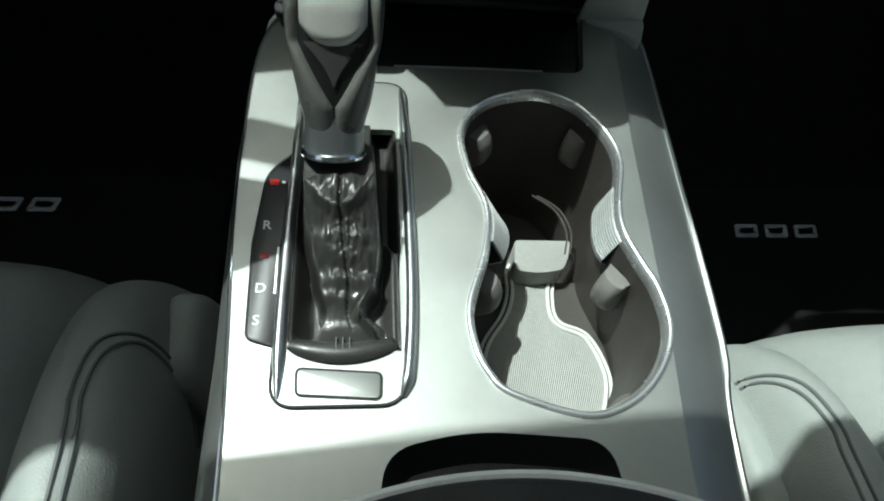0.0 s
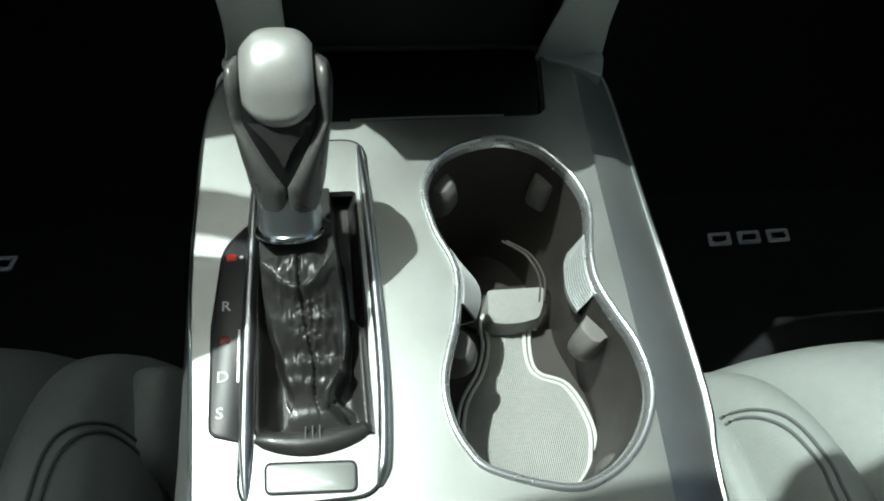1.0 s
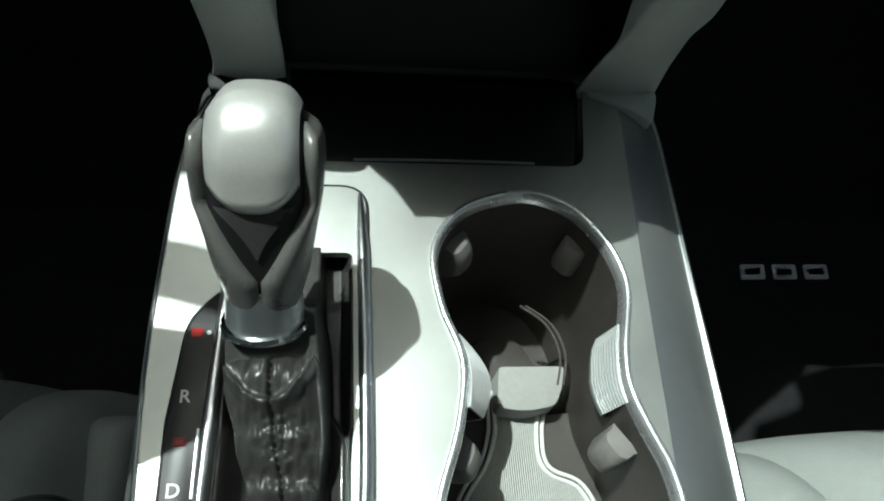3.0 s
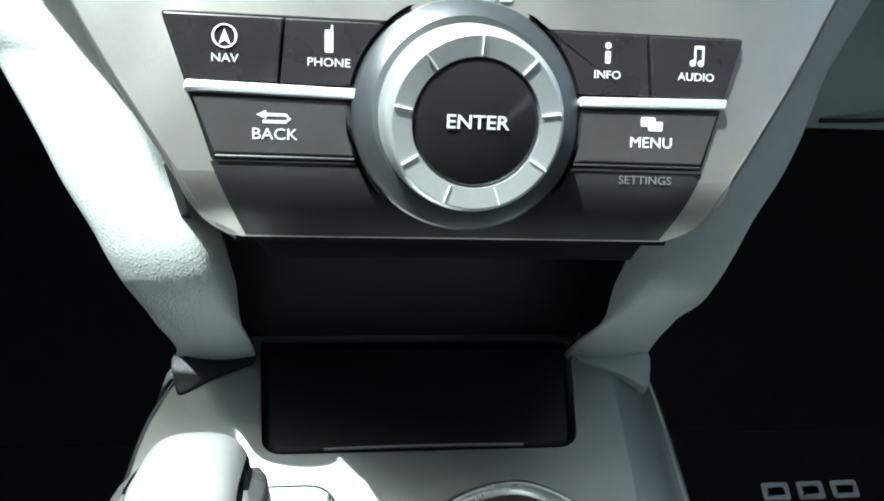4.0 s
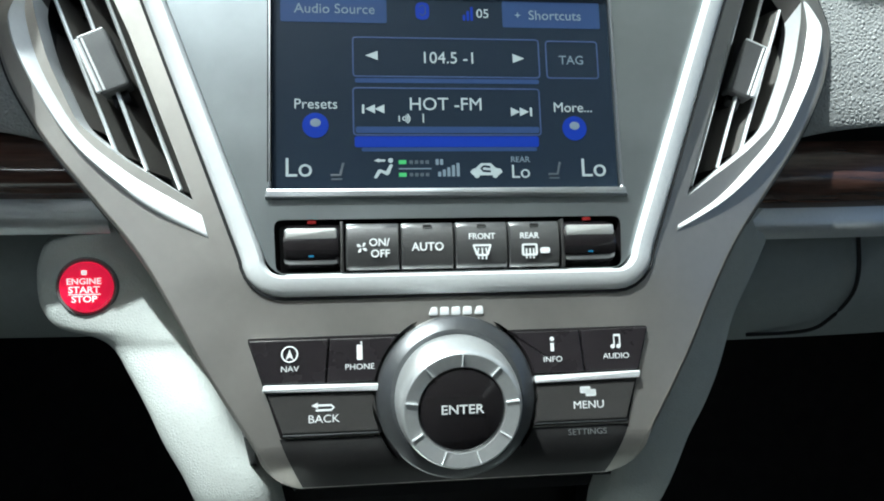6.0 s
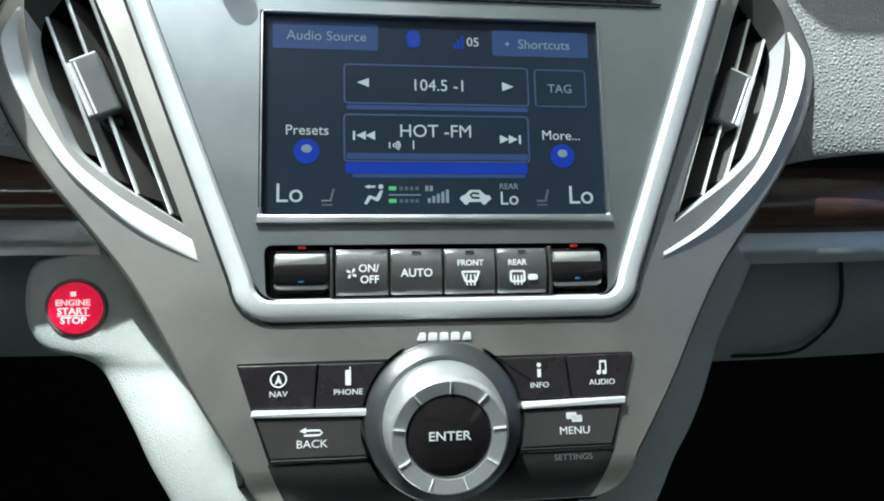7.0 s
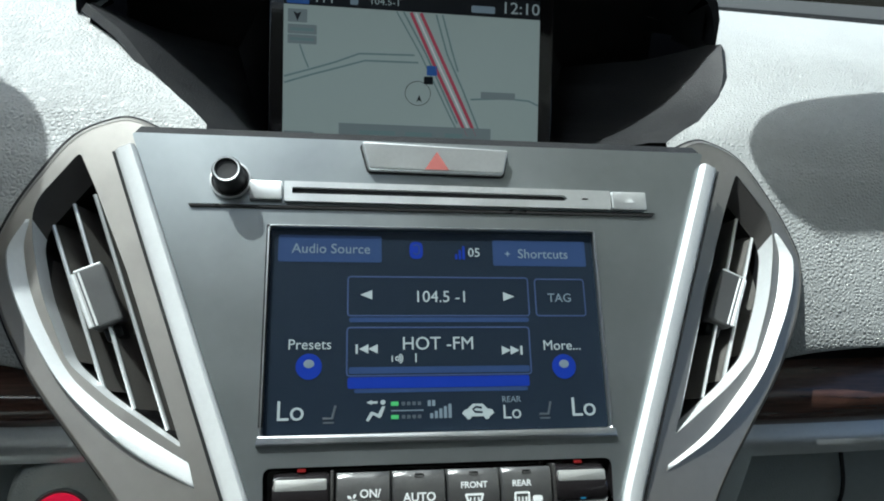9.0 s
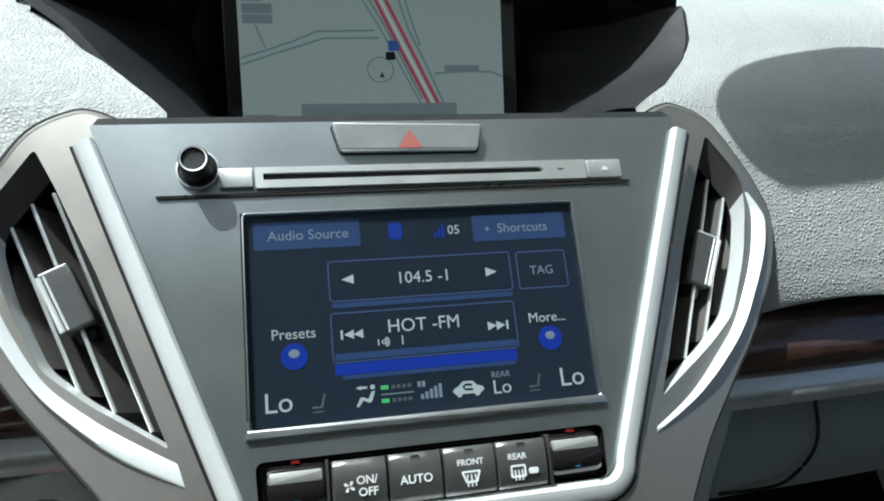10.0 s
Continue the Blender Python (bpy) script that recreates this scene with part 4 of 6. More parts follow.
inner_r = [Vector((half(v) + 0.0096, v)) for v in (-0.0300, 0.0, 0.05, 0.10, 0.1290)]
for side in (-1, 1):
    lp = [Vector((0.0, -0.1120)), Vector((0.0, -0.0515))]
    lp += [Vector((0.070, -0.0515)), Vector((0.0835, -0.0475)), Vector((0.0900, -0.0390))] + inner_r
    lp += [p for p in band if p.y > -0.1120] + [Vector((0.0851, -0.1120))]
    lp = [Vector((p.x * side, p.y)) for p in lp]
    hole = rounded([(p[0] * side, p[1]) for p in VENT_HOLE], [0.003, 0.012, 0.01, 0.01, 0.006, 0.004, 0.002, 0, 0], 5)
    wide = rounded([(p[0] * side, p[1]) for p in VENT_WIDE], [0.003, 0.012, 0.01, 0.01, 0.006, 0.004, 0.002, 0, 0], 5)
    bm = holed(ST, lp, [wide], -0.012, back_sweep(0.0))
    part("titanium_frame", bm, M_TITAN, stack, "warm grey titanium-look surround", angle=22)
    # side skirt of the wing, falling back to the dash
    sk = [p for p in [Vector((q.x * side, q.y)) for q in band]]
    sweep = back_sweep(0.0)
    nrm_out = []
    for i, p in enumerate(sk):
        a, b = sk[max(0, i - 1)], sk[min(len(sk) - 1, i + 1)]
        t = (b - a).normalized()
        nn = Vector((t.y, -t.x))
        nn = nn if nn.dot(p - Vector((side * 0.10, 0.03))) > 0 else -nn
        nrm_out.append(nn)
    rows = [[ST @ Vector((p.x + nn.x * d, p.y + nn.y * d, sweep(p.x, p.y) + bend(p.y) + w)) for p, nn in zip(sk, nrm_out)] for d, w in ((-0.0005, 0.0003), (0.0012, -0.0008), (0.0032, -0.010), (0.0050, -0.034), (0.0060, -0.06))]
    rows.append([ST @ Vector((p.x + nn.x * (0.002 if p.y < -0.03 else 0.006), p.y + nn.y * (0.002 if p.y < -0.03 else 0.006), sweep(p.x, p.y) - (0.062 if p.y < -0.03 else 0.061))) for p, nn in zip(sk, nrm_out)])
    part("wing_skirt", sheet(rows), M_TITAN, stack, "swept side of the surround", angle=60)
    # bright raised lip along the lower edge of the vent
    lipo = spline([Vector(p) for p in [(0.1985, 0.0960), (0.1975, 0.0810), (0.1930, 0.0648), (0.1800, 0.0412), (0.1650, 0.0200), (0.1468, 0.0027), (0.1286, -0.0111), (0.1051, -0.0235)]], 8, False)
    lipi = spline([Vector(p) for p in [(0.1890, 0.0980), (0.1872, 0.0850), (0.1803, 0.0620), (0.1725, 0.0450), (0.1600, 0.0262), (0.1435, 0.0130), (0.1300, 0.0045), (0.1100, -0.0082)]], 8, False)
    lipo, lipi = [Vector((p.x * side, p.y)) for p in lipo], [Vector((p.x * side, p.y)) for p in lipi]
    n_l = len(lipo)
    lipo = [p.lerp(q, 0.7 * (1 - ease(i / 9))) for i, (p, q) in enumerate(zip(lipo, lipi))]
    if side > 0:
        lipi = [p.lerp(q, 0.75 * ease((i / (n_l - 1) - 0.45) / 0.55)) for i, (p, q) in enumerate(zip(lipi, lipo))]
    rows = []
    for f, hgt in ((-0.05, -0.0010), (0.0, 0.0032), (0.10, 0.0042), (0.55, 0.0010), (0.94, -0.0035), (1.0, -0.0125)):
        rows.append([ST @ Vector((a.lerp(b, f).x, a.lerp(b, f).y, sweep(a.lerp(b, f).x, 0) + hgt * min(1.0, 0.15 + 3 * (1 - i / (n_l - 1)), 0.1 + i / 8))) for i, (a, b) in enumerate(zip(lipo, lipi))])
    part("vent_lip", sheet(rows), M_STRIP, stack, "bright satin lip under the air vent", angle=60)
    # edge of the opening: dark above, bright where it runs on from the lip
    first = next(i for i, p in enumerate(wide) if p.y < 0.098)
    last = min(range(len(wide)), key=lambda i: wide[i].y)
    for idx, mat, text in ((list(range(last, len(wide))) + list(range(first + 1)), M_BEVEL, "dark bevelled edge of the vent opening"), (list(range(first, last + 1)), M_STRIP, "bright inner edge of the vent lip")):
        part("vent_bevel", rings([lift(ST, [wide[i] for i in idx], back_sweep(-0.0004)), lift(ST, [hole[i] for i in idx], back_sweep(-0.0112))], False, False, False), mat, stack, text, angle=30)
    # vent box and vanes
    vent = part("vent_box", rings([lift(ST, inset(hole, -0.0005), back_sweep(-0.011)), lift(ST, inset(hole, 0.001), back_sweep(-0.060))], False, True), M_BLACK, stack, "black inside of the air vent")
    for k, (a, b) in enumerate((((0.1650, 0.1130), (0.1206, 0.0004)), ((0.1747, 0.1085), (0.1362, 0.0100)), ((0.1843, 0.1000), (0.1504, 0.0185)), ((0.1890, 0.0830), (0.1650, 0.0320)))):
        a, b = Vector(a), Vector(b)
        quad = []
        for d, w in ((-0.0008, -0.012), (0.0008, -0.012), (-0.0075, -0.036), (-0.0090, -0.036)):
            quad.append([(a.x + d, a.y, w), (b.x + d, b.y, w)])
        loops = [[ST @ Vector((q[e][0] * side, q[e][1], sweep(q[e][0], 0) + q[e][2])) for q in quad] for e in (0, 1)]
        part("vane", rings(loops), M_VANE, vent, "brown-grey vent vane", smooth=False)
        if k < 3:
            part("vane_edge", tube([ST @ Vector((p.x * side, p.y, sweep(p.x, 0) - 0.0115)) for p in (a, a.lerp(b, 0.5), b)], 0.0010, 6), M_SATIN, vent, "bright edge of a vane")
    tx, ty = (0.1568, 0.0615)
    T = ST @ pose(tx * side, ty, sweep(tx, 0) - 0.0105, 0, 0, side * -24)
    tab = slab(T, rounded([(-0.0068, -0.0150), (0.0068, -0.0150), (0.0068, 0.0150), (-0.0068, 0.0150)], 0.002, 4), -0.004, 0.0042, 0.0012)
    part("vent_tab", tab, M_TAB, vent, "satin grey vent slider tab", angle=12)
    for e, r in ((0.0068, 0.0013), (0.0043, 0.0006)):
        part("tab_edge", tube([T @ Vector((side * e, y, 0.0040)) for y in (-0.0135, 0, 0.0135)], r, 8), M_STRIP, vent, "chrome edge of the slider")
    part("tab_edge", tube([T @ Vector((x, 0.0145, 0.0038)) for x in (-0.0060, 0, 0.0060)], 0.0006, 8), M_STRIP, vent, "chrome edge of the slider")
    part("tab_stem", block(T, -0.004, 0.004, -0.021, -0.014, -0.014, -0.001, 0.001, 0.0008), M_BLACK, vent, "black stem of the slider")

# the foot of the plate, rolled back towards the pocket
def foot_x(v):
    t = min(1.0, max(0.0, (-0.112 - v) / 0.0195))
    return 0.0849 - 0.0175 * (1 - math.sqrt(max(0.0, 1 - (t * 0.98) ** 2.2))) - 0.0030 * t


part("plate_foot", sheet([[ST @ Vector((foot_x(v) * (k / 15 - 1), v, bend(v))) for k in range(31)] for v in [-0.112 - 0.0195 * j / 12 for j in range(13)]]), M_TITAN, stack, "rolled foot of the titanium plate", angle=60)
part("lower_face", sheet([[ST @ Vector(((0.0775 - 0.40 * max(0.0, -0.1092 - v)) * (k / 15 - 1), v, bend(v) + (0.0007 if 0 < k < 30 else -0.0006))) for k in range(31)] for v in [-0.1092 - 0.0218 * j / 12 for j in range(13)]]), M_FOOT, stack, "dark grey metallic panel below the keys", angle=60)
# underside lip of the lower panel
part("lower_lip", rings([lift(ST, [Vector((-0.0660, -0.1318)), Vector((0.0660, -0.1318)), Vector((0.0610, -0.1385)), Vector((-0.0610, -0.1385))], w) for w in (-0.045, -0.020)]), M_BLACK, stack, "dark lower lip of the stack")
part("under_panel", sheet([[ST @ Vector((-0.070, -0.1300, -0.012)), ST @ Vector((0.070, -0.1300, -0.012))], [Vector((-0.095, 0.365, 0.575)), Vector((0.095, 0.365, 0.575))], [Vector((-0.105, 0.425, 0.575)), Vector((0.105, 0.425, 0.575))]], 0.003), M_BLACK, stack)

# ---- touch screen ----
touch = part("touch_screen", slab(ST, inset(SCR, 0.0003), -0.006, -0.0022, 0), M_LCD, stack, "lit touch screen showing the radio")
part("screen_bar", slab(ST, rounded([(-0.0810, -0.0078), (0.0810, -0.0078), (0.0802, -0.0036), (-0.0802, -0.0036)], 0.0005, 2), -0.0005, 0.0022, 0.0008), M_EDGE, stack, "satin bar under the screen")
part("screen_edge", tube([ST @ Vector((p.x, p.y, 0.0004)) for p in inset(SCR, -0.0006)], 0.0006, 6, True), M_EDGE, stack, "thin bright edge round the screen")
part("screen_edge", tube([ST @ Vector((-0.0792, v, 0.0000)) for v in (0.0, 0.045, 0.0915)], 0.0010, 6), M_RUBBER, stack)
SC = ST @ pose(0.0008, 0.0020, 0)
WS = -0.00205


def frame_box(x0, x1, y0, y1, r=0.00035, w=WS):
    lp = rounded([(x0, y0), (x1, y0), (x1, y1), (x0, y1)], 0.0015, 3)
    return tube([SC @ Vector((p.x, p.y, w)) for p in lp], r, 4, True, flat=0.3, up=SC.to_3x3() @ Vector((0, 0, 1)))


def lcd_block(x0, x1, y0, y1, mat, name="screen_field", w=WS, r=0.001):
    return part(name, block(SC, x0, x1, y0, y1, w - 0.0001, w, r, 0), mat, touch, smooth=False)


lcd_block(-0.0755, -0.0275, 0.0725, 0.0855, M_LCD_BTN)
lcd_block(0.0265, 0.0735, 0.0715, 0.0845, M_LCD_BTN)
lcd_block(-0.0142, -0.0078, 0.0745, 0.0830, M_LCD_BLUE, r=0.0028)
part("screen_icon", stroke(SC, [(-0.0124, 0.0806), (-0.0110, 0.0816), (-0.0096, 0.0806), (-0.0096, 0.0775), (-0.0110, 0.0764), (-0.0124, 0.0775)], 0.0003, WS + 0.0001), M_LCD_BTN, touch)
for k in range(3):
    lcd_block(0.0078 + 0.0018 * k, 0.0090 + 0.0018 * k, 0.0745, 0.0772 + 0.0020 * k, M_LCD_BLUE, r=0.0003)
lcd_block(-0.0430, 0.0410, 0.0140, 0.0190, M_LCD_BLUE)
lcd_block(-0.0400, 0.0400, 0.0120, 0.0138, M_LCD_BTN)
lcd_block(-0.0425, 0.0425, 0.0440, 0.0462, M_LCD_BTN)
lcd_block(-0.0425, 0.0415, 0.0205, 0.0235, M_LCD_BTN)
part("screen_frame", frame_box(-0.0432, 0.0430, 0.0470, 0.0655), M_LCD_LINE, touch)
part("screen_frame", frame_box(0.0465, 0.0712, 0.0470, 0.0650), M_LCD_LINE, touch)
part("screen_frame", frame_box(-0.0434, 0.0422, 0.0196, 0.0415), M_LCD_LINE, touch)
for txt, x, y, size, mat in (("Audio Source", -0.0511, 0.0788, 0.0066, M_LCD_DIM), ("Shortcuts", 0.0517, 0.0775, 0.0066, M_LCD_DIM), ("05", 0.0172, 0.0778, 0.0062, M_LCD_TXT),
                             ("104.5 -1", 0.0005, 0.0559, 0.0078, M_LCD_TXT), ("TAG", 0.0585, 0.0556, 0.0060, M_LCD_DIM), ("HOT -FM", -0.0015, 0.0338, 0.0085, M_LCD_TXT), ("1", -0.0120, 0.0272, 0.0060, M_LCD_TXT),
                             ("Presets", -0.0600, 0.0337, 0.0066, M_LCD_TXT), ("More...", 0.0579, 0.0326, 0.0066, M_LCD_TXT), ("Lo", -0.0678, 0.0044, 0.0122, M_LCD_TXT), ("Lo", 0.0660, 0.0037, 0.0122, M_LCD_TXT),
                             ("Lo", 0.0318, 0.0022, 0.0088, M_LCD_TXT), ("REAR", 0.0318, 0.0080, 0.0038, M_LCD_DIM)):
    writing("screen_text", txt, SC, x, y, WS + 0.0001, size, mat, touch)


def lcd_poly(pts, mat, name="screen_icon", w=WS):
    bm = bmesh.new()
    bm.faces.new([bm.verts.new(SC @ Vector((x, y, w + 0.0001))) for x, y in pts])
    return part(name, bm, mat, touch, smooth=False)


lcd_poly([(-0.0375, 0.0569), (-0.0320, 0.0547), (-0.0320, 0.0591)], M_LCD_TXT)
lcd_poly([(0.0360, 0.0563), (0.0305, 0.0541), (0.0305, 0.0585)], M_LCD_TXT)
lcd_poly([(0.0322, 0.0776), (0.0334, 0.0780), (0.0338, 0.0792), (0.0342, 0.0780), (0.0354, 0.0776), (0.0342, 0.0772), (0.0338, 0.0760), (0.0334, 0.0772)], M_LCD_DIM)
for s, y0 in ((-1, 0.0317), (1, 0.0306)):
    for k in (0, 1):
        lcd_poly([(s * (0.0375 - 0.0042 * k) - 0.0005, y0), (s * (0.0332 - 0.0042 * k) - 0.0005, y0 - 0.0021), (s * (0.0332 - 0.0042 * k) - 0.0005, y0 + 0.0021)][::-s], M_LCD_TXT)
    lcd_block(s * 0.0385 - 0.0010, s * 0.0385, y0 - 0.0021, y0 + 0.0021, M_LCD_TXT, "screen_icon", r=0.0002)
for x, y in ((-0.0602, 0.0240), (0.0582, 0.0228)):
    part("screen_glow_icon", lathe(SC @ pose(x, y, WS), [(0, 0.0), (0.0058, 0.0), (0.0058, 0.0001), (0, 0.0001)], 24), M_LCD_BLUE, touch, "round blue touch symbol")
    part("screen_glow_icon", lathe(SC @ pose(x, y + 0.0012, WS) @ Matrix.Diagonal((1, 0.8, 1, 1)), [(0, 0.0002), (0.0024, 0.0002), (0.0021, 0.00025), (0, 0.00025)], 16), M_LCD_DIM, touch)
# climate row: airflow figure, level bars, car outline, seats
for k in range(5):
    lcd_block(-0.0060 + 0.0021 * k, -0.0046 + 0.0021 * k, 0.0004, 0.0026 + 0.0010 * k, M_LCD_DIM, "screen_icon", r=0.0002)
lcd_block(-0.0236, -0.0202, 0.0062, 0.0080, M_LCD_GREEN, "screen_icon", r=0.0003)
lcd_block(-0.0236, -0.0202, 0.0004, 0.0022, M_LCD_GREEN, "screen_icon", r=0.0003)
for k in range(4):
    lcd_block(-0.0188 + 0.0024 * k, -0.0172 + 0.0024 * k, 0.0063, 0.0079, M_LCD_FAINT, "screen_icon", r=0.0003)
    lcd_block(-0.0188 + 0.0024 * k, -0.0172 + 0.0024 * k, 0.0005, 0.0021, M_LCD_FAINT, "screen_icon", r=0.0003)
lcd_block(-0.0236, -0.0090, 0.0038, 0.0043, M_LCD_DIM, "screen_icon", r=0.0001)
for x in (-0.0070, -0.0050):
    lcd_block(x, x + 0.0014, 0.0058, 0.0084, M_LCD_DIM, "screen_icon", r=0.0003)
# airflow figure: head, arrow, trunk and legs
part("screen_icon", lathe(SC @ pose(-0.0272, 0.0078, WS), [(0, 0), (0.0011, 0), (0.0011, 0.0002), (0, 0.0002)], 12), M_LCD_TXT, touch)
lcd_poly([(-0.0346, 0.0078), (-0.0322, 0.0068), (-0.0322, 0.0073), (-0.0296, 0.0073), (-0.0296, 0.0083), (-0.0322, 0.0083), (-0.0322, 0.0088)], M_LCD_TXT)
lcd_poly([(-0.0276, 0.0060), (-0.0262, 0.0060), (-0.0278, 0.0018), (-0.0288, 0.0010), (-0.0316, 0.0024), (-0.0336, -0.0004), (-0.0348, 0.0000), (-0.0328, 0.0036), (-0.0318, 0.0038), (-0.0294, 0.0028)], M_LCD_TXT)
# car in side view with a round arrow on it
lcd_poly([(0.0086, 0.0022), (0.0100, 0.0008), (0.0216, 0.0008), (0.0234, 0.0022), (0.0226, 0.0038), (0.0204, 0.0042), (0.0182, 0.0064), (0.0136, 0.0064), (0.0112, 0.0042), (0.0096, 0.0036)], M_LCD_TXT)
part("screen_icon", stroke(SC, [(0.0178, 0.0046), (0.0150, 0.0050), (0.0136, 0.0040), (0.0146, 0.0028), (0.0180, 0.0026)], 0.0005, WS + 0.0002), M_LCD, touch)
for x in (0.0116, 0.0200):
    part("screen_icon", lathe(SC @ pose(x, 0.0008, WS), [(0, 0.0001), (0.0013, 0.0001), (0.0013, 0.0002), (0, 0.0002)], 12), M_LCD_TXT, touch)
# seats: cushion, back and base line
for x in (-0.0505, 0.0480):
    part("screen_icon", stroke(SC, [(x - 0.0032, 0.0012), (x + 0.0010, 0.0012), (x + 0.0024, 0.0068)], 0.0006, WS + 0.0001), M_LCD_FAINT, touch)
    part("screen_icon", stroke(SC, [(x - 0.0030, -0.0006), (x + 0.0018, -0.0006)], 0.0004, WS + 0.0001), M_LCD_FAINT, touch)
# broadcast mark before the track number
for cx, r, a0 in ((-0.0205, 0.0008, -180), (-0.0205, 0.0016, -70), (-0.0205, 0.0024, -60)):
    part("screen_icon", stroke(SC, [(cx + r * math.cos(radians(g)), 0.0272 + r * math.sin(radians(g))) for g in [a0 - 2 * a0 * k / 10 for k in range(11)]], 0.00028, WS + 0.0001), M_LCD_TXT, touch)
lcd_block(-0.0232, -0.0226, 0.0258, 0.0286, M_LCD_TXT, "screen_icon", r=0.0001)

# ---- climate switches under the screen ----
part("switch_well", rings([lift(ST, SWITCH_HOLE, -0.0002), lift(ST, inset(SWITCH_HOLE, 0.0012), -0.0080)], False, True), M_GLOSS, stack, "gloss black recess for the switches")
part("well_lip", tube([ST @ Vector((-0.072 + 0.144 * k / 12, -0.0416, -0.0004)) for k in range(13)], 0.0011, 8), M_STRIP, stack, "bright lower lip of the switch recess")


def domed(x0, x1, y0, y1):
    """A key with a crowned face and rounded edges."""
    rows = []
    for j in range(17):
        y = y0 + (y1 - y0) * j / 16
        h = 0.0052 - 22 * (y + 0.0285) ** 2
        e = 0.0010 * (1 if j in (0, 16) else 0)
        rows.append([ST @ Vector((x, y, w)) for x, w in ((x0, -0.006), (x0, h - 0.0008 - e), (x0 + 0.0006, h - e), (x0 * 0.67 + x1 * 0.33, h - e), (x0 * 0.33 + x1 * 0.67, h - e), (x1 - 0.0006, h - e), (x1, h - 0.0008 - e), (x1, -0.006))])
    return sheet(rows)


SWX = [-0.0470, -0.0233, 0.0004, 0.0241, 0.0476]
for k, (a, b) in enumerate(zip(SWX, SWX[1:])):
    key = part("climate_key", domed(a + 0.0004, b - 0.0004, -0.0395, -0.0195), M_CLIMATE, stack, "metallic grey climate key", angle=50)
    c = (a + b) / 2
    if k:
        lamp = rounded([(c - 0.0020, -0.0222), (c + 0.0020, -0.0222), (c + 0.0020, -0.0206), (c - 0.0020, -0.0206)], 0.0004, 2)
        part("key_lamp", holed(ST, lamp, [inset(lamp, 0.0003)], 0.0030, 0.0046), M_KEY_GREY, key, "small unlit indicator window")
    if k == 0:
        writing("key_text", "ON/", ST, c + 0.0028, -0.0282, 0.00535, 0.0047, M_PRINT, key, bold=0.0001)
        writing("key_text", "OFF", ST, c + 0.0032, -0.0330, 0.0050, 0.0047, M_PRINT, key, bold=0.0001)
        # fan symbol: four blades round a hub
        for q in range(4):
            part("key_icon", slab(ST @ pose(c - 0.0046, -0.0302, 0, 0, 0, 20 + 90 * q), rounded([(0.0002, 0.0), (0.0014, 0.0002), (0.0024, 0.0014), (0.0010, 0.0018)], 0.0004, 2), 0.0044, 0.0054, 0), M_PRINT, key)
    elif k == 1:
        writing("key_text", "AUTO", ST, c, -0.0304, 0.00532, 0.0050, M_PRINT, key, bold=0.0001)
    else:
        writing("key_text", "FRONT" if k == 2 else "REAR", ST, c - (0 if k == 2 else 0.0025), -0.0262, 0.0053, 0.0036, M_PRINT, key, bold=0.0001)
        if k == 2:
            fan = rounded([(c - 0.0026, -0.0348), (c + 0.0026, -0.0348), (c + 0.0044, -0.0296), (c - 0.0044, -0.0296)], 0.0010, 3)
            part("key_icon", holed(ST, fan, [inset(fan, 0.0009)], 0.0040, 0.0054), M_PRINT, key)
            for q in (-0.0016, 0, 0.0016):
                part("key_icon", stroke(ST, [(c + q, -0.0362), (c + q * 1.3, -0.0335), (c + q, -0.0312)], 0.00035, 0.0052), M_PRINT, key)
        else:
            win = rounded([(c - 0.0060, -0.0350), (c + 0.0010, -0.0350), (c + 0.0010, -0.0296), (c - 0.0060, -0.0296)], 0.0010, 3)
            part("key_icon", holed(ST, win, [inset(win, 0.0009)], 0.0040, 0.0054), M_PRINT, key)
            for q in (-0.0040, -0.0024, -0.0008):
                part("key_icon", stroke(ST, [(c + q, -0.0362), (c + q, -0.0318)], 0.00035, 0.0052), M_PRINT, key)
            part("key_icon", block(ST, c + 0.0022, c + 0.0066, -0.0340, -0.0314, 0.0038, 0.0053, 0.0010, 0), M_PRINT, key)
for s in (-1, 1):
    x = s * 0.0612
    Mk = ST @ pose(x, -0.0285, -0.0045, 0, 90, 0)
    roll = part("temperature_roller", lathe(Mk, [(0, -0.0122), (0.006, -0.0122), (0.0092, -0.0115), (0.0098, -0.0095), (0.0098, 0.0095), (0.0092, 0.0115), (0.006, 0.0122), (0, 0.0122)], 40), M_GLOSS, stack, "dark temperature rocker")
    part("roller_bar", block(ST, x - 0.0108, x + 0.0108, -0.0262, -0.0215, 0.0026, 0.0052, 0.0010, 0.0008), M_CAP, roll, "bright bar across the rocker")
    part("heat_mark", block(ST, x - 0.0018, x + 0.0018, -0.0188, -0.0174, -0.0004, 0.0006, 0.0004, 0), M_RED_DIM, roll)
    part("cool_mark", block(ST, x - 0.0012, x + 0.0012, -0.0338, -0.0318, 0.0032, 0.0042, 0.0004, 0), M_BLUE_LED, roll)
for a, b in ((-0.0490, -0.0476), (0.0482, 0.0496)):
    part("switch_divider", block(ST, a, b, -0.0400, -0.0185, -0.006, 0.0036, 0.0004, 0.0004), M_KEY_GREY, stack, "grey divider strip")

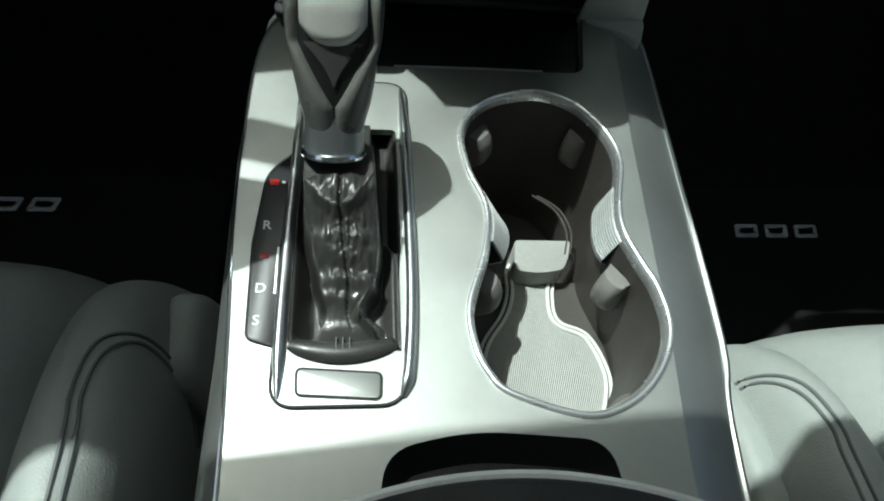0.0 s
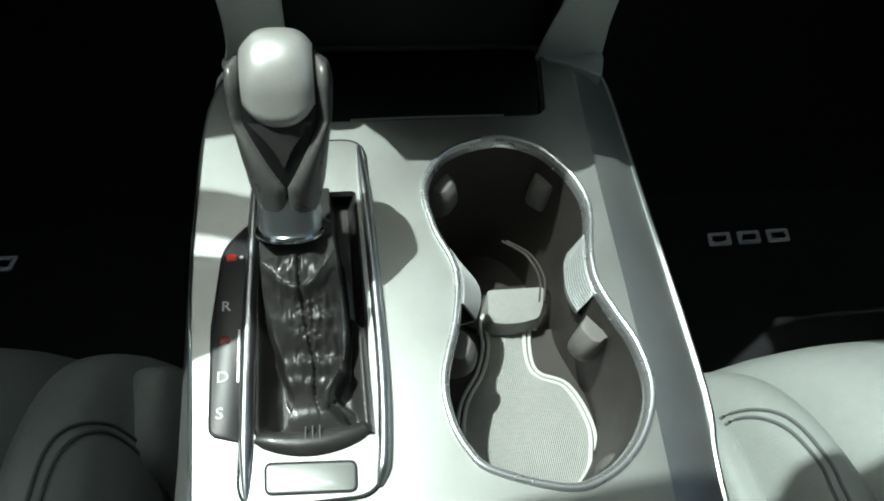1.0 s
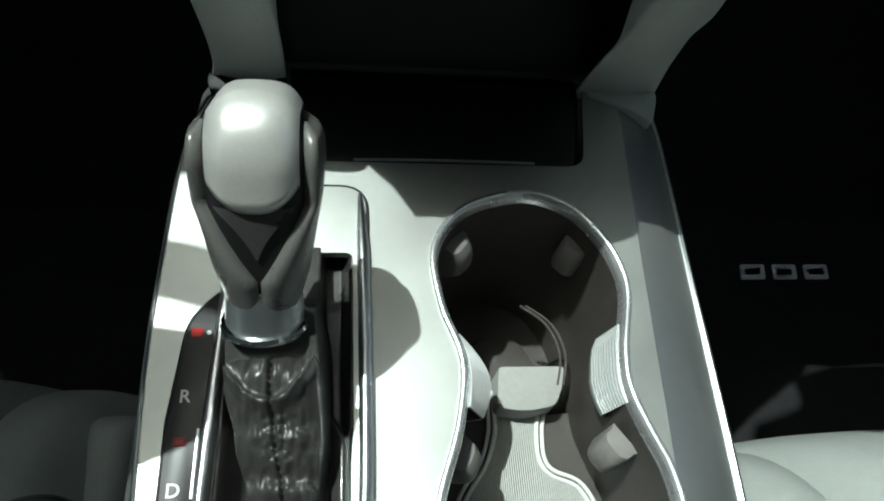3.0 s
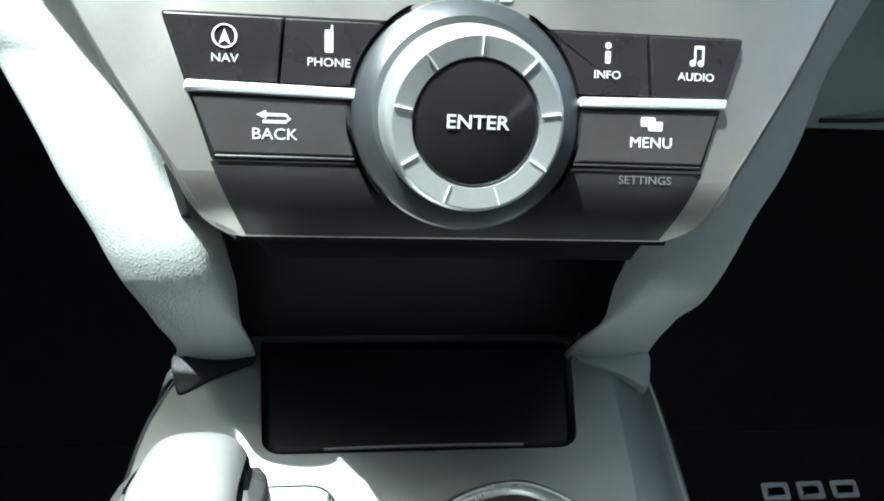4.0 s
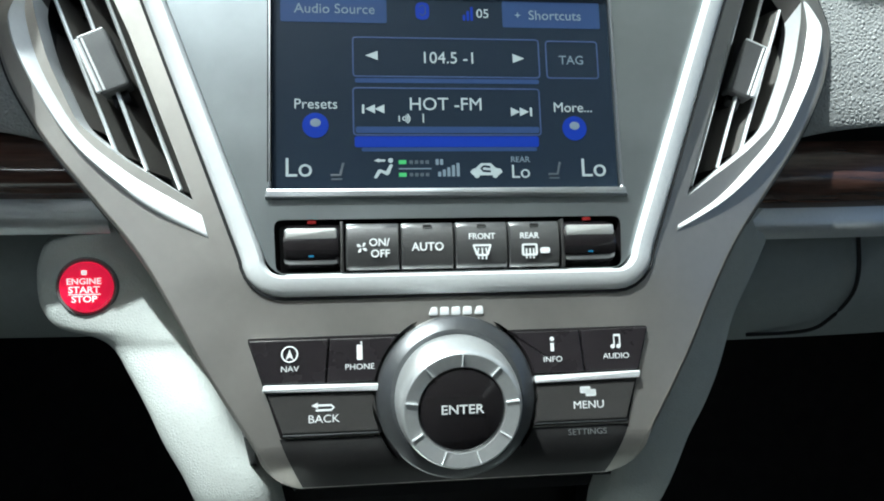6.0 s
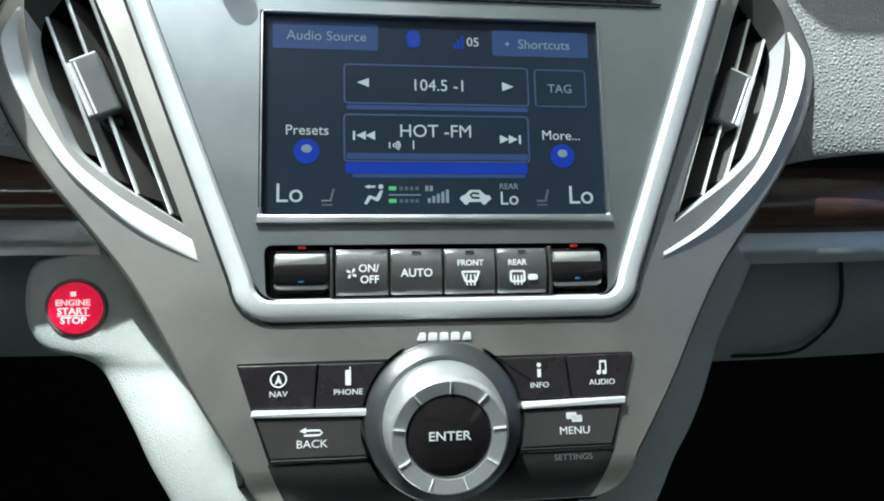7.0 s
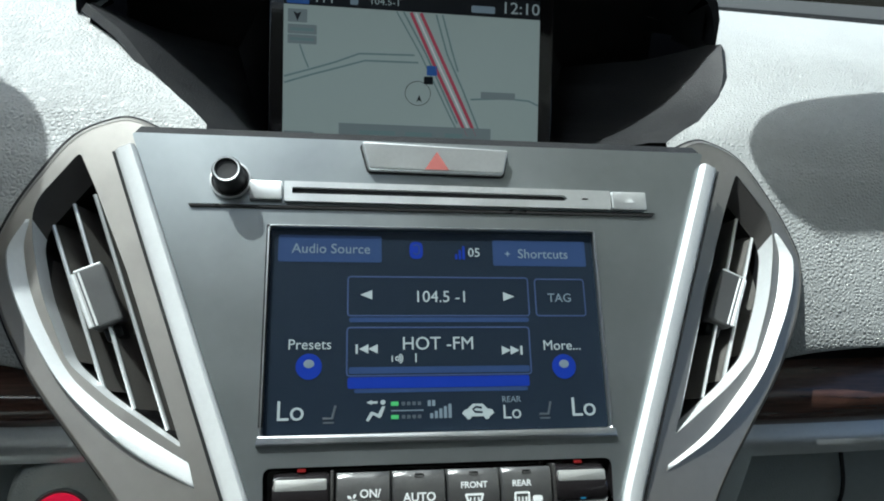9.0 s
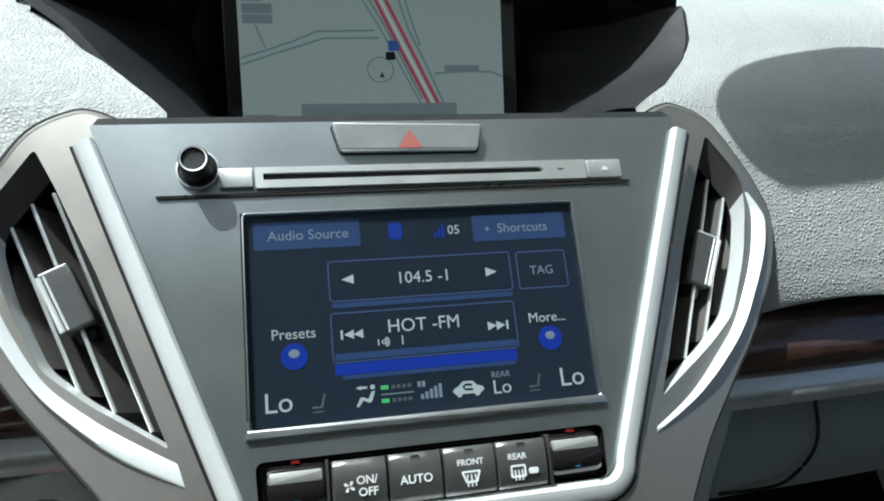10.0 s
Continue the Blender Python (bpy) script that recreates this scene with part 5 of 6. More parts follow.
# ---- disc slot, hazard switch and volume knob ----
part("slot_shelf", slab(ST, rounded([(-0.1150, 0.0995), (0.1105, 0.0995), (0.1125, 0.1011), (-0.1160, 0.1011)], 0.0005, 2), -0.001, 0.0014, 0.0006), M_SWITCH, stack, "dark ledge under the disc slot")
slot = part("disc_slot", holed(ST, rounded([(-0.0725, 0.1028), (0.0885, 0.1024), (0.0888, 0.1122), (-0.0728, 0.1128)], 0.0008, 3), [rounded([(-0.0690, 0.1066), (0.0640, 0.1063), (0.0660, 0.1076), (0.0640, 0.1091), (-0.0690, 0.1098)], 0.0006, 3)], -0.001, 0.0026), M_SATIN, stack, "satin metal disc slot")
part("slot_gap", slab(ST, [Vector((-0.070, 0.1058)), Vector((0.067, 0.1056)), Vector((0.067, 0.1096)), Vector((-0.070, 0.1104))], -0.001, 0.0006, 0), M_RUBBER, slot, "black slot opening")
part("slot_mark", block(ST, 0.0735, 0.0765, 0.1072, 0.1078, 0.0026, 0.0028, 0.0002, 0), M_KEY, slot)
part("slot_key", block(ST, -0.0885, -0.0735, 0.1033, 0.1126, 0.0, 0.0030, 0.0008, 0.0006), M_SATIN, stack, "satin key beside the knob")
eject = part("eject_key", block(ST, 0.0892, 0.1076, 0.1024, 0.1120, 0.0, 0.0028, 0.0012, 0.0006), M_SATIN, stack, "satin eject key")
bm = bmesh.new()
bm.faces.new([bm.verts.new(ST @ Vector(p)) for p in ((0.0964, 0.1060, 0.0030), (0.1008, 0.1060, 0.0030), (0.0986, 0.1088, 0.0030))])
part("eject_symbol", bm, M_PRINT, eject, smooth=False)
hz = rounded([(-0.0330, 0.1196), (0.0335, 0.1190), (0.0360, 0.1312), (-0.0365, 0.1330)], 0.0015, 4)
hazard = part("hazard_switch", slab(ST, hz, -0.001, lambda x, y: 0.0060 - 0.16 * (0.132 - y), 0.0008), M_SATIN, stack, "satin silver hazard switch", angle=12)
part("hazard_gap", rings([lift(ST, inset(hz, -0.0010), 0.0002), lift(ST, inset(hz, -0.0010), 0.0006), lift(ST, hz, 0.0006)], False, False), M_RUBBER, hazard)
bm = bmesh.new()
bm.faces.new([bm.verts.new(ST @ Vector(p)) for p in ((-0.0060, 0.1200, 0.0043), (0.0060, 0.1200, 0.0043), (0.0, 0.1290, 0.0057))])
part("hazard_triangle", bm, M_HAZARD, hazard, "pale red warning triangle", smooth=False)
VOL = ST @ pose(-0.0975, 0.1130, 0)
vol = part("volume_knob", lathe(VOL, [(0.0090, 0.0), (0.0090, 0.001), (0.0069, 0.0015), (0.0067, 0.0130), (0.0060, 0.0145), (0.0052, 0.0145), (0.0045, 0.0134), (0, 0.0132)], 40), M_BLACK, stack, "black volume knob with bright rim")
part("knob_rim", lathe(VOL, [(0.0052, 0.0144), (0.0061, 0.0143), (0.0063, 0.0137), (0.0058, 0.0148), (0.0052, 0.0147)], 40), M_SATIN, vol)
part("knob_base", lathe(VOL, [(0.0088, 0.0002), (0.0094, 0.0008), (0.0094, 0.0018), (0.0086, 0.0020)], 40), M_SATIN, vol)

# ---- lower key field with the rotary selector ----
KC = Vector((-0.0010, -0.0940))
RK = 0.0352


def key_outline(pts):
    """A key's outline with the part under the rotary selector cut off along its round edge."""
    out = []
    for i, p in enumerate(pts):
        q = pts[(i + 1) % len(pts)]
        for k in range(12):
            v = Vector(p).lerp(Vector(q), k / 12)
            d = v - KC
            out.append(v if d.length > RK else KC + d.normalized() * RK)
    return out


def menu_key(pts, mat, h, label):
    return part("menu_key", slab(ST, key_outline(pts), -0.004, h, 0.0005), mat, stack, label, angle=12)


FIELD = rounded([(-0.0886, -0.0672), (0.0866, -0.0668), (0.0746, -0.1080), (0.0740, -0.1084), (-0.0742, -0.1088), (-0.0748, -0.1084)], [0.002, 0.002, 0, 0, 0, 0], 3)
part("key_well", slab(ST, FIELD, -0.002, 0.0006, 0.0003), M_GLOSS, stack, "black key field")
nav = menu_key([(-0.0872, -0.0684), (-0.0545, -0.0684), (-0.0560, -0.0865), (-0.0812, -0.0865)], M_KEY, 0.0026, "dark brown-black menu key")
phone = menu_key([(-0.0537, -0.0684), (-0.0150, -0.0684), (-0.0150, -0.0865), (-0.0552, -0.0865)], M_KEY, 0.0026, "dark brown-black menu key")
info = menu_key([(0.0150, -0.0680), (0.0540, -0.0680), (0.0556, -0.0860), (0.0150, -0.0860)], M_KEY, 0.0026, "dark brown-black menu key")
audio = menu_key([(0.0548, -0.0680), (0.0852, -0.0676), (0.0800, -0.0860), (0.0564, -0.0860)], M_KEY, 0.0026, "dark brown-black menu key")
back = menu_key([(-0.0795, -0.0912), (-0.0150, -0.0912), (-0.0150, -0.1070), (-0.0735, -0.1070)], M_KEY_GREY, 0.0024, "grey lower menu key")
menu = menu_key([(0.0150, -0.0908), (0.0785, -0.0904), (0.0735, -0.1066), (0.0150, -0.1066)], M_KEY_GREY, 0.0024, "grey lower menu key")
for pts in ([(-0.0818, -0.0898), (-0.0812, -0.0868), (-0.0335, -0.0876), (-0.0340, -0.0906)], [(0.0335, -0.0902), (0.0335, -0.0872), (0.0806, -0.0863), (0.0800, -0.0893)]):
    part("key_strip", slab(ST, rounded(pts, 0.0006, 2), 0.0, 0.0040, 0.0008), M_STRIP, stack, "bright strip between the key rows")
for pts in ([(-0.0735, -0.1082), (-0.0735, -0.1074), (-0.0325, -0.1074), (-0.0320, -0.1082)], [(0.0320, -0.1078), (0.0325, -0.1071), (0.0738, -0.1071), (0.0735, -0.1078)]):
    part("key_strip", slab(ST, rounded(pts, 0.0003, 2), 0.0, 0.0022, 0.0003), M_GUN, stack, "thin dark strip under the key row")
WK = 0.0028
for txt, x, y, key in (("NAV", -0.0705, -0.0805, nav), ("PHONE", -0.0415, -0.0805, phone), ("INFO", 0.0418, -0.0803, info), ("AUDIO", 0.0703, -0.0798, audio)):
    writing("key_text", txt, ST, x, y, WK, 0.0034, M_PRINT, key, squash=1.1)
writing("key_text", "BACK", ST, -0.0567, -0.1014, WK - 0.0002, 0.0046, M_PRINT, back, squash=1.1)
writing("key_text", "MENU", ST, 0.0567, -0.1003, WK - 0.0002, 0.0046, M_PRINT, menu, squash=1.1)
part("worn_label", block(ST, -0.0510, -0.0440, -0.1135, -0.1115, 0.0, 0.0002, 0.0004, 0), M_KEY_GREY, stack, "faint unreadable label")
writing("faint_text", "SETTINGS", ST, 0.0560, -0.1118, 0.0010, 0.0036, M_SIDE, stack, squash=1.1)
# symbols above the words
part("key_symbol", tube([ST @ Vector((-0.0705 + 0.0032 * math.cos(a), -0.0743 + 0.0032 * math.sin(a), WK)) for a in [k / 20 * 2 * math.pi for k in range(20)]], 0.00035, 4, True, flat=0.4), M_PRINT, nav)
bm = bmesh.new()
bm.faces.new([bm.verts.new(ST @ Vector(p)) for p in ((-0.0705, -0.0722, WK), (-0.0722, -0.0768, WK), (-0.0705, -0.0755, WK), (-0.0688, -0.0768, WK))])
part("key_symbol", bm, M_PRINT, nav, smooth=False)
part("key_symbol", block(ST, -0.0427, -0.0403, -0.0776, -0.0712, WK - 0.0003, WK, 0.0005, 0), M_PRINT, phone)
part("key_symbol", block(ST, -0.0410, -0.0404, -0.0712, -0.0698, WK - 0.0003, WK, 0.0002, 0), M_PRINT, phone)
part("key_symbol", block(ST, 0.0410, 0.0426, -0.0768, -0.0732, WK - 0.0003, WK, 0.0002, 0), M_PRINT, info)
part("key_symbol", lathe(ST @ pose(0.0418, -0.0715, WK - 0.0002), [(0, 0), (0.0010, 0), (0.0010, 0.0002), (0, 0.0002)], 14), M_PRINT, info)
for x in (0.0690, 0.0716):
    part("key_symbol", block(ST, x + 0.0004, x + 0.0010, -0.0755, -0.0706, WK - 0.0003, WK, 0.0001, 0), M_PRINT, audio)
    part("key_symbol", lathe(ST @ pose(x, -0.0755, WK - 0.0002), [(0, 0), (0.0010, 0), (0.0010, 0.0002), (0, 0.0002)], 14), M_PRINT, audio)
part("key_symbol", block(ST, 0.0694, 0.0726, -0.0712, -0.0702, WK - 0.0003, WK, 0.0001, 0), M_PRINT, audio)
part("key_symbol", stroke(ST, [(-0.0605, -0.0958), (-0.0535, -0.0958), (-0.0525, -0.0968), (-0.0535, -0.0978), (-0.0600, -0.0978)], 0.00045, WK - 0.0002), M_PRINT, back)
bm = bmesh.new()
bm.faces.new([bm.verts.new(ST @ Vector(p)) for p in ((-0.0618, -0.0958, WK - 0.0001), (-0.0590, -0.0945, WK - 0.0001), (-0.0590, -0.0971, WK - 0.0001))])
part("key_symbol", bm, M_PRINT, back, smooth=False)
for dx, dy in ((0, 0.0012), (0.0024, -0.0001)):
    lp = rounded([(0.0532 + dx, -0.0965 + dy), (0.0578 + dx, -0.0965 + dy), (0.0578 + dx, -0.0936 + dy), (0.0532 + dx, -0.0936 + dy)], 0.0005, 2)
    part("key_symbol", holed(ST, lp, [inset(lp, 0.0006)], WK - 0.0005, WK - 0.0001), M_PRINT, menu)

# rotary selector: base ring square to the panel, the dial tipped a little downwards
dial = part("selector_ring", lathe(ST @ pose(KC.x, KC.y, 0), [(0.0340, -0.002), (0.0340, 0.0030), (0.0330, 0.0045), (0.0280, 0.0068), (0.0255, 0.0060), (0.0240, 0.0020)], 72), M_GUN, stack, "dark grey ring round the rotary selector")
DI = ST @ pose(KC.x, KC.y, 0.001, 13, 0, 0)
part("selector_wheel", lathe(DI, [(0.0266, 0.0), (0.0262, 0.0090), (0.0252, 0.0165), (0.0242, 0.0200), (0.0234, 0.0208)], 72), M_SATIN, dial, "satin metal selector wheel")
part("wheel_face", lathe(DI, [(0.0236, 0.0195), (0.0235, 0.0208), (0.0231, 0.0210), (0.0178, 0.0200), (0.0174, 0.0180)], 72), M_SATIN, dial, "satin face of the selector wheel")
part("selector_cap", lathe(DI, [(0.0175, 0.0150), (0.0172, 0.0190), (0.0160, 0.0197), (0, 0.0204)], 56), M_GLOSS, dial, "gloss black push cap")
for k in range(9):
    a = k / 9 * 2 * math.pi + 0.16
    part("wheel_tick", tube([DI @ Vector((r * math.cos(a), r * math.sin(a), 0.0204 + (r - 0.0178) * 0.19)) for r in (0.0181, 0.0205, 0.0232)], 0.00028, 4), M_STRIP, dial)
writing("selector_text", "ENTER", DI, 0.0, 0.0005, 0.0206, 0.0052, M_PRINT, dial, squash=1.12, bold=0.00008)
# maker's badge: five plain shapes
for k in range(5):
    x0 = -0.0117 + 0.0050 * k
    lp = rounded([(x0, -0.0598), (x0 + 0.0042, -0.0598), (x0 + 0.0040, -0.0562), (x0 + 0.0004 + (0.0010 if k in (0, 4) else 0), -0.0562)], 0.0008, 3)
    part("badge_shape", slab(ST, lp, 0.0, 0.0008, 0.0003), M_STRIP, stack, "small silver badge shape")

# ---- legs of the stack down to the console ----
leg_l = thing("stack_leg", (-0.12, 0.37, 0.44), "pale grey textured side leg with the start button panel", "dashboard trim")


LG = pose(0, 0.380, 0.550, 60) @ pose(0, 0.088, 0)


def leg_surface(side, keys):
    """A slim leg under the surround: keys of height, inner and outer half-width, and standing-out of its face."""
    n = 7
    ks = [spline([Vector((k[0], k[i], 0)) for k in keys], n, False) for i in (1, 2, 3)]
    rows = []
    for p, q, r in zip(*ks):
        v, xi, xo, w0 = p.x, p.y, q.y, r.y
        row = []
        for t, w in ((0.0, -0.024), (0.0, -0.010), (0.015, -0.004), (0.06, -0.0005), (0.15, 0.0012), (0.35, 0.0025), (0.55, 0.0022), (0.75, 0.0008), (0.88, -0.0015), (0.95, -0.0045), (0.99, -0.0095), (1.0, -0.016), (0.99, -0.050)):
            row.append(LG @ Vector((side * (xi + (xo - xi) * t), v, w0 + 0.003 * (1 - t) * ease((v + 0.13) / 0.03) * ease((0.0 - v) / 0.04) + (w * (1 - 0.85 * ease((-0.112 - v) / 0.03)) if w < -0.002 else w))))
        rows.append(row)
    return sheet(rows)


part("leg_body", leg_surface(-1, [(0.034, 0.148, 0.1860, -0.001), (0.027, 0.148, 0.2000, 0.001), (0.014, 0.145, 0.2055, 0.002), (0.000, 0.141, 0.2060, 0.002), (-0.010, 0.134, 0.2030, 0.0035), (-0.018, 0.129, 0.1950, 0.005), (-0.0235, 0.126, 0.1760, 0.006), (-0.030, 0.123, 0.1670, 0.007), (-0.042, 0.116, 0.1580, 0.0135), (-0.057, 0.107, 0.1475, 0.0215), (-0.072, 0.099, 0.1395, 0.026), (-0.088, 0.0880, 0.1300, 0.029), (-0.100, 0.0840, 0.1250, 0.0285), (-0.112, 0.0825, 0.1210, 0.0235), (-0.125, 0.0825, 0.1185, 0.0095), (-0.140, 0.0825, 0.1175, -0.011), (-0.155, 0.0830, 0.1190, -0.034), (-0.168, 0.0840, 0.1215, -0.053), (-0.182, 0.0850, 0.1270, -0.071)]), M_LEG, leg_l, angle=60)
BT = LG @ pose(-0.1763, 0.0029, 0.0042)
part("start_bezel", lathe(BT, [(0.0148, -0.004), (0.0150, 0.0008), (0.0140, 0.0020), (0.0130, 0.0016), (0.0128, -0.002)], 48), M_CHAMFER, leg_l, "grey ring round the start button")
start = part("start_button", lathe(BT, [(0.0127, -0.002), (0.0127, 0.0022), (0.0118, 0.0034), (0, 0.0046)], 48), M_RED, leg_l, "lit red engine start button")
for txt, y, size in (("ENGINE", 0.0030, 0.0042), ("START", -0.0012, 0.0046), ("STOP", -0.0058, 0.0046)):
    writing("button_text", txt, BT, 0.0, y, 0.0049, size, M_LIT_TXT, start, squash=1.1, bold=0.00008)
part("button_line", block(BT, -0.0075, 0.0075, -0.0036, -0.0032, 0.0040, 0.0047, 0.0001, 0), M_LIT_TXT, start)
part("button_mark", block(BT, -0.0012, 0.0012, 0.0062, 0.0085, 0.0036, 0.0044, 0.0003, 0), M_LIT_TXT, start)
leg_r = thing("stack_leg", (0.12, 0.37, 0.44), "grey textured side leg on the passenger side", "dashboard trim")
part("leg_body", leg_surface(1, [(0.040, 0.128, 0.2000, -0.001), (0.020, 0.124, 0.1900, 0.002), (0.000, 0.122, 0.1800, 0.003), (-0.020, 0.118, 0.1680, 0.006), (-0.035, 0.113, 0.1610, 0.010), (-0.050, 0.105, 0.1515, 0.018), (-0.065, 0.097, 0.1410, 0.0245), (-0.080, 0.088, 0.1305, 0.028), (-0.095, 0.084, 0.1235, 0.029), (-0.108, 0.082, 0.1190, 0.0265), (-0.120, 0.082, 0.1180, 0.017), (-0.134, 0.083, 0.1165, -0.003), (-0.150, 0.083, 0.1215, -0.0265), (-0.165, 0.084, 0.1285, -0.049), (-0.182, 0.085, 0.1350, -0.071)]), M_LEG, leg_r, angle=60)
for side, root in ((-1, leg_l), (1, leg_r)):
    fl = [(side * x, y) for x, y in ((0.086, 0.390), (0.108, 0.380), (0.1225, 0.370), (0.1295, 0.390), (0.125, 0.412), (0.092, 0.412))]
    # driver's side flange is coloured dark to stand in for the shade there
    part("foot_flange", slab(CO, rounded(fl, 0.004, 3), -0.006, 0.0022, 0.001), M_LEG if side > 0 else M_HOOD, root, "flange at the foot of the leg")

# ---- upper display in its hood ----
nav_unit = thing("map_display", (-0.005, 0.605, 0.765), "lit map display deep in a dark hood", "display screen")
part("display_frame", slab(NV, rounded([(-0.097, -0.012), (0.097, -0.012), (0.097, 0.122), (-0.097, 0.122)], 0.003, 3), -0.012, -0.001, 0.001), M_GLOSS, nav_unit)
NC = NV @ pose(-0.0004, 0.0081, 0) @ Matrix.Diagonal((0.963, 0.87, 1, 1))
screen = part("display_panel", slab(NC, [Vector((-0.0905, -0.006)), Vector((0.0905, -0.006)), Vector((0.0905, 0.0965)), Vector((-0.0905, 0.0965))], -0.002, 0.0004, 0), M_MAP, nav_unit, "grey map picture")
part("status_bar", slab(NC, [Vector((-0.0905, 0.0968)), Vector((0.0905, 0.0968)), Vector((0.0905, 0.1120)), Vector((-0.0905, 0.1120))], -0.002, 0.0004, 0), M_MAP_DARK, nav_unit, "dark status bar")


def map_line(pts, r, mat, w=0.0006):
    part("map_line", stroke(NC, pts, r, w), mat, screen)


map_line([(-0.0031, 0.0958), (0.0161, 0.0514), (0.0384, 0.0018)], 0.0011, M_MAP_RED, 0.0007)
map_line([(0.0039, 0.0958), (0.0214, 0.0562), (0.0449, 0.0020)], 0.0011, M_MAP_RED, 0.0007)
map_line([(0.0002, 0.0958), (0.0185, 0.0538), (0.0417, 0.0019)], 0.0005, M_MAP_WHITE, 0.0008)
map_line([(-0.0132, 0.0959), (0.0039, 0.0643), (0.0262, 0.0158), (0.0323, 0.0034)], 0.0005, M_MAP_ROAD)
map_line([(-0.0083, 0.0960), (0.0079, 0.0645), (0.0311, 0.0115)], 0.0006, M_MAP_ROAD)
map_line([(0.0148, 0.0955), (0.0230, 0.0653), (0.0344, 0.0387), (0.0474, 0.0053)], 0.0006, M_MAP_ROAD)
map_line([(0.0193, 0.0955), (0.0262, 0.0690), (0.0311, 0.0521)], 0.0006, M_MAP_ROAD)
map_line([(-0.0897, 0.0420), (-0.0714, 0.0485), (-0.0551, 0.0546), (-0.0388, 0.0620), (-0.0002, 0.0631)], 0.0006, M_MAP_ROAD)
map_line([(-0.0897, 0.0372), (-0.0714, 0.0442), (-0.0551, 0.0498), (-0.0348, 0.0569), (0.0026, 0.0575)], 0.0006, M_MAP_ROAD)
map_line([(-0.0795, 0.0665), (-0.0763, 0.0566), (-0.0734, 0.0493)], 0.0005, M_MAP_ROAD)
map_line([(0.0405, 0.0309), (0.0669, 0.0329), (0.0832, 0.0318), (0.0901, 0.0285)], 0.0006, M_MAP_ROAD)
part("map_ring", tube([NC @ Vector((0.0026 + 0.0090 * math.cos(a), 0.0337 + 0.0094 * math.sin(a), 0.0007)) for a in [k / 28 * 2 * math.pi for k in range(28)]], 0.00035, 4, True, flat=0.5), M_MAP_DARK, screen)
for x0, x1, y0, y1, mat, h in ((0.0067, 0.0132, 0.0411, 0.0470, M_MAP_DARK, 0.0009), (0.0087, 0.0161, 0.0480, 0.0555, M_MAP_BLUE, 0.0010), (-0.0877, -0.0746, 0.0831, 0.0931, M_MAP_FIELD, 0.0006), (-0.0877, -0.0681, 0.0744, 0.0816, M_MAP_FIELD, 0.0006), (-0.0877, -0.0681, 0.0670, 0.0737, M_MAP_FIELD, 0.0006), (-0.0897, -0.0693, -0.0047, 0.0008, M_MAP_FIELD, 0.0006), (-0.0523, 0.0555, -0.0058, 0.0083, M_MAP_FIELD, 0.0010), (0.0478, 0.0730, 0.0318, 0.0373, M_MAP_FIELD, 0.0009), (-0.0380, -0.0130, 0.0000, 0.0034, M_MAP_ROAD, 0.0012), (-0.0060, 0.0130, 0.0000, 0.0034, M_MAP_ROAD, 0.0012), (0.0220, 0.0350, 0.0000, 0.0034, M_MAP_ROAD, 0.0012), (-0.0860, -0.0700, 0.0765, 0.0790, M_MAP_ROAD, 0.0008), (-0.0860, -0.0700, 0.0692, 0.0715, M_MAP_ROAD, 0.0008), (-0.0870, -0.0720, -0.0030, -0.0012, M_MAP_ROAD, 0.0008)):
    part("map_sign", block(NC, x0, x1, y0, y1, 0.0004, h, 0.0006, 0), mat, screen)
bm = bmesh.new()
bm.faces.new([bm.verts.new(NC @ Vector(p)) for p in ((0.0036, 0.0325, 0.0009), (0.0016, 0.0270, 0.0009), (0.0034, 0.0284, 0.0009), (0.0054, 0.0268, 0.0009))])
part("map_arrow", bm, M_MAP_DARK, screen, smooth=False)
bm = bmesh.new()
bm.faces.new([bm.verts.new(NC @ Vector(p)) for p in ((-0.0812, 0.0840, 0.0009), (-0.0785, 0.0912, 0.0009), (-0.0812, 0.0896, 0.0009), (-0.0840, 0.0912, 0.0009))])
part("map_compass", bm, M_MAP_DARK, screen, smooth=False)
for txt, x, y, size in (("FM", -0.0632, 0.1022, 0.0100), ("104.5-1", -0.0214, 0.1025, 0.0072), ("12:10", 0.0760, 0.1040, 0.0130)):
    writing("status_text", txt, NC, x, y, 0.0006, size, M_LCD_TXT, nav_unit)
part("status_mark", block(NC, -0.0885, -0.0734, 0.0972, 0.1116, 0.0004, 0.0006, 0.001, 0), M_MAP_BLUE, nav_unit)
part("status_mark", block(NC, -0.0455, -0.0400, 0.0990, 0.1050, 0.0004, 0.0006, 0.001, 0), M_LCD_DIM, nav_unit)
part("status_mark", block(NC, 0.0400, 0.0570, 0.0992, 0.1046, 0.0004, 0.0006, 0.001, 0), M_LCD_DIM, nav_unit, "unreadable small word")

# ---- dashboard pads ----
dash = thing("dashboard", (0, 0.55, 0.60), "grey soft-touch dashboard with wood and chrome strips", "dashboard")


# edge of the display hood's mouth: y, half-width and height
MOUTH = {-1: [(0.510, 0.114, 0.7975), (0.525, 0.1274, 0.805), (0.545, 0.1464, 0.820), (0.570, 0.1686, 0.838), (0.589, 0.1911, 0.849)], 1: [(0.510, 0.134, 0.801), (0.528, 0.1606, 0.810), (0.550, 0.1826, 0.8213), (0.565, 0.1919, 0.8313), (0.589, 0.1987, 0.8486)]}


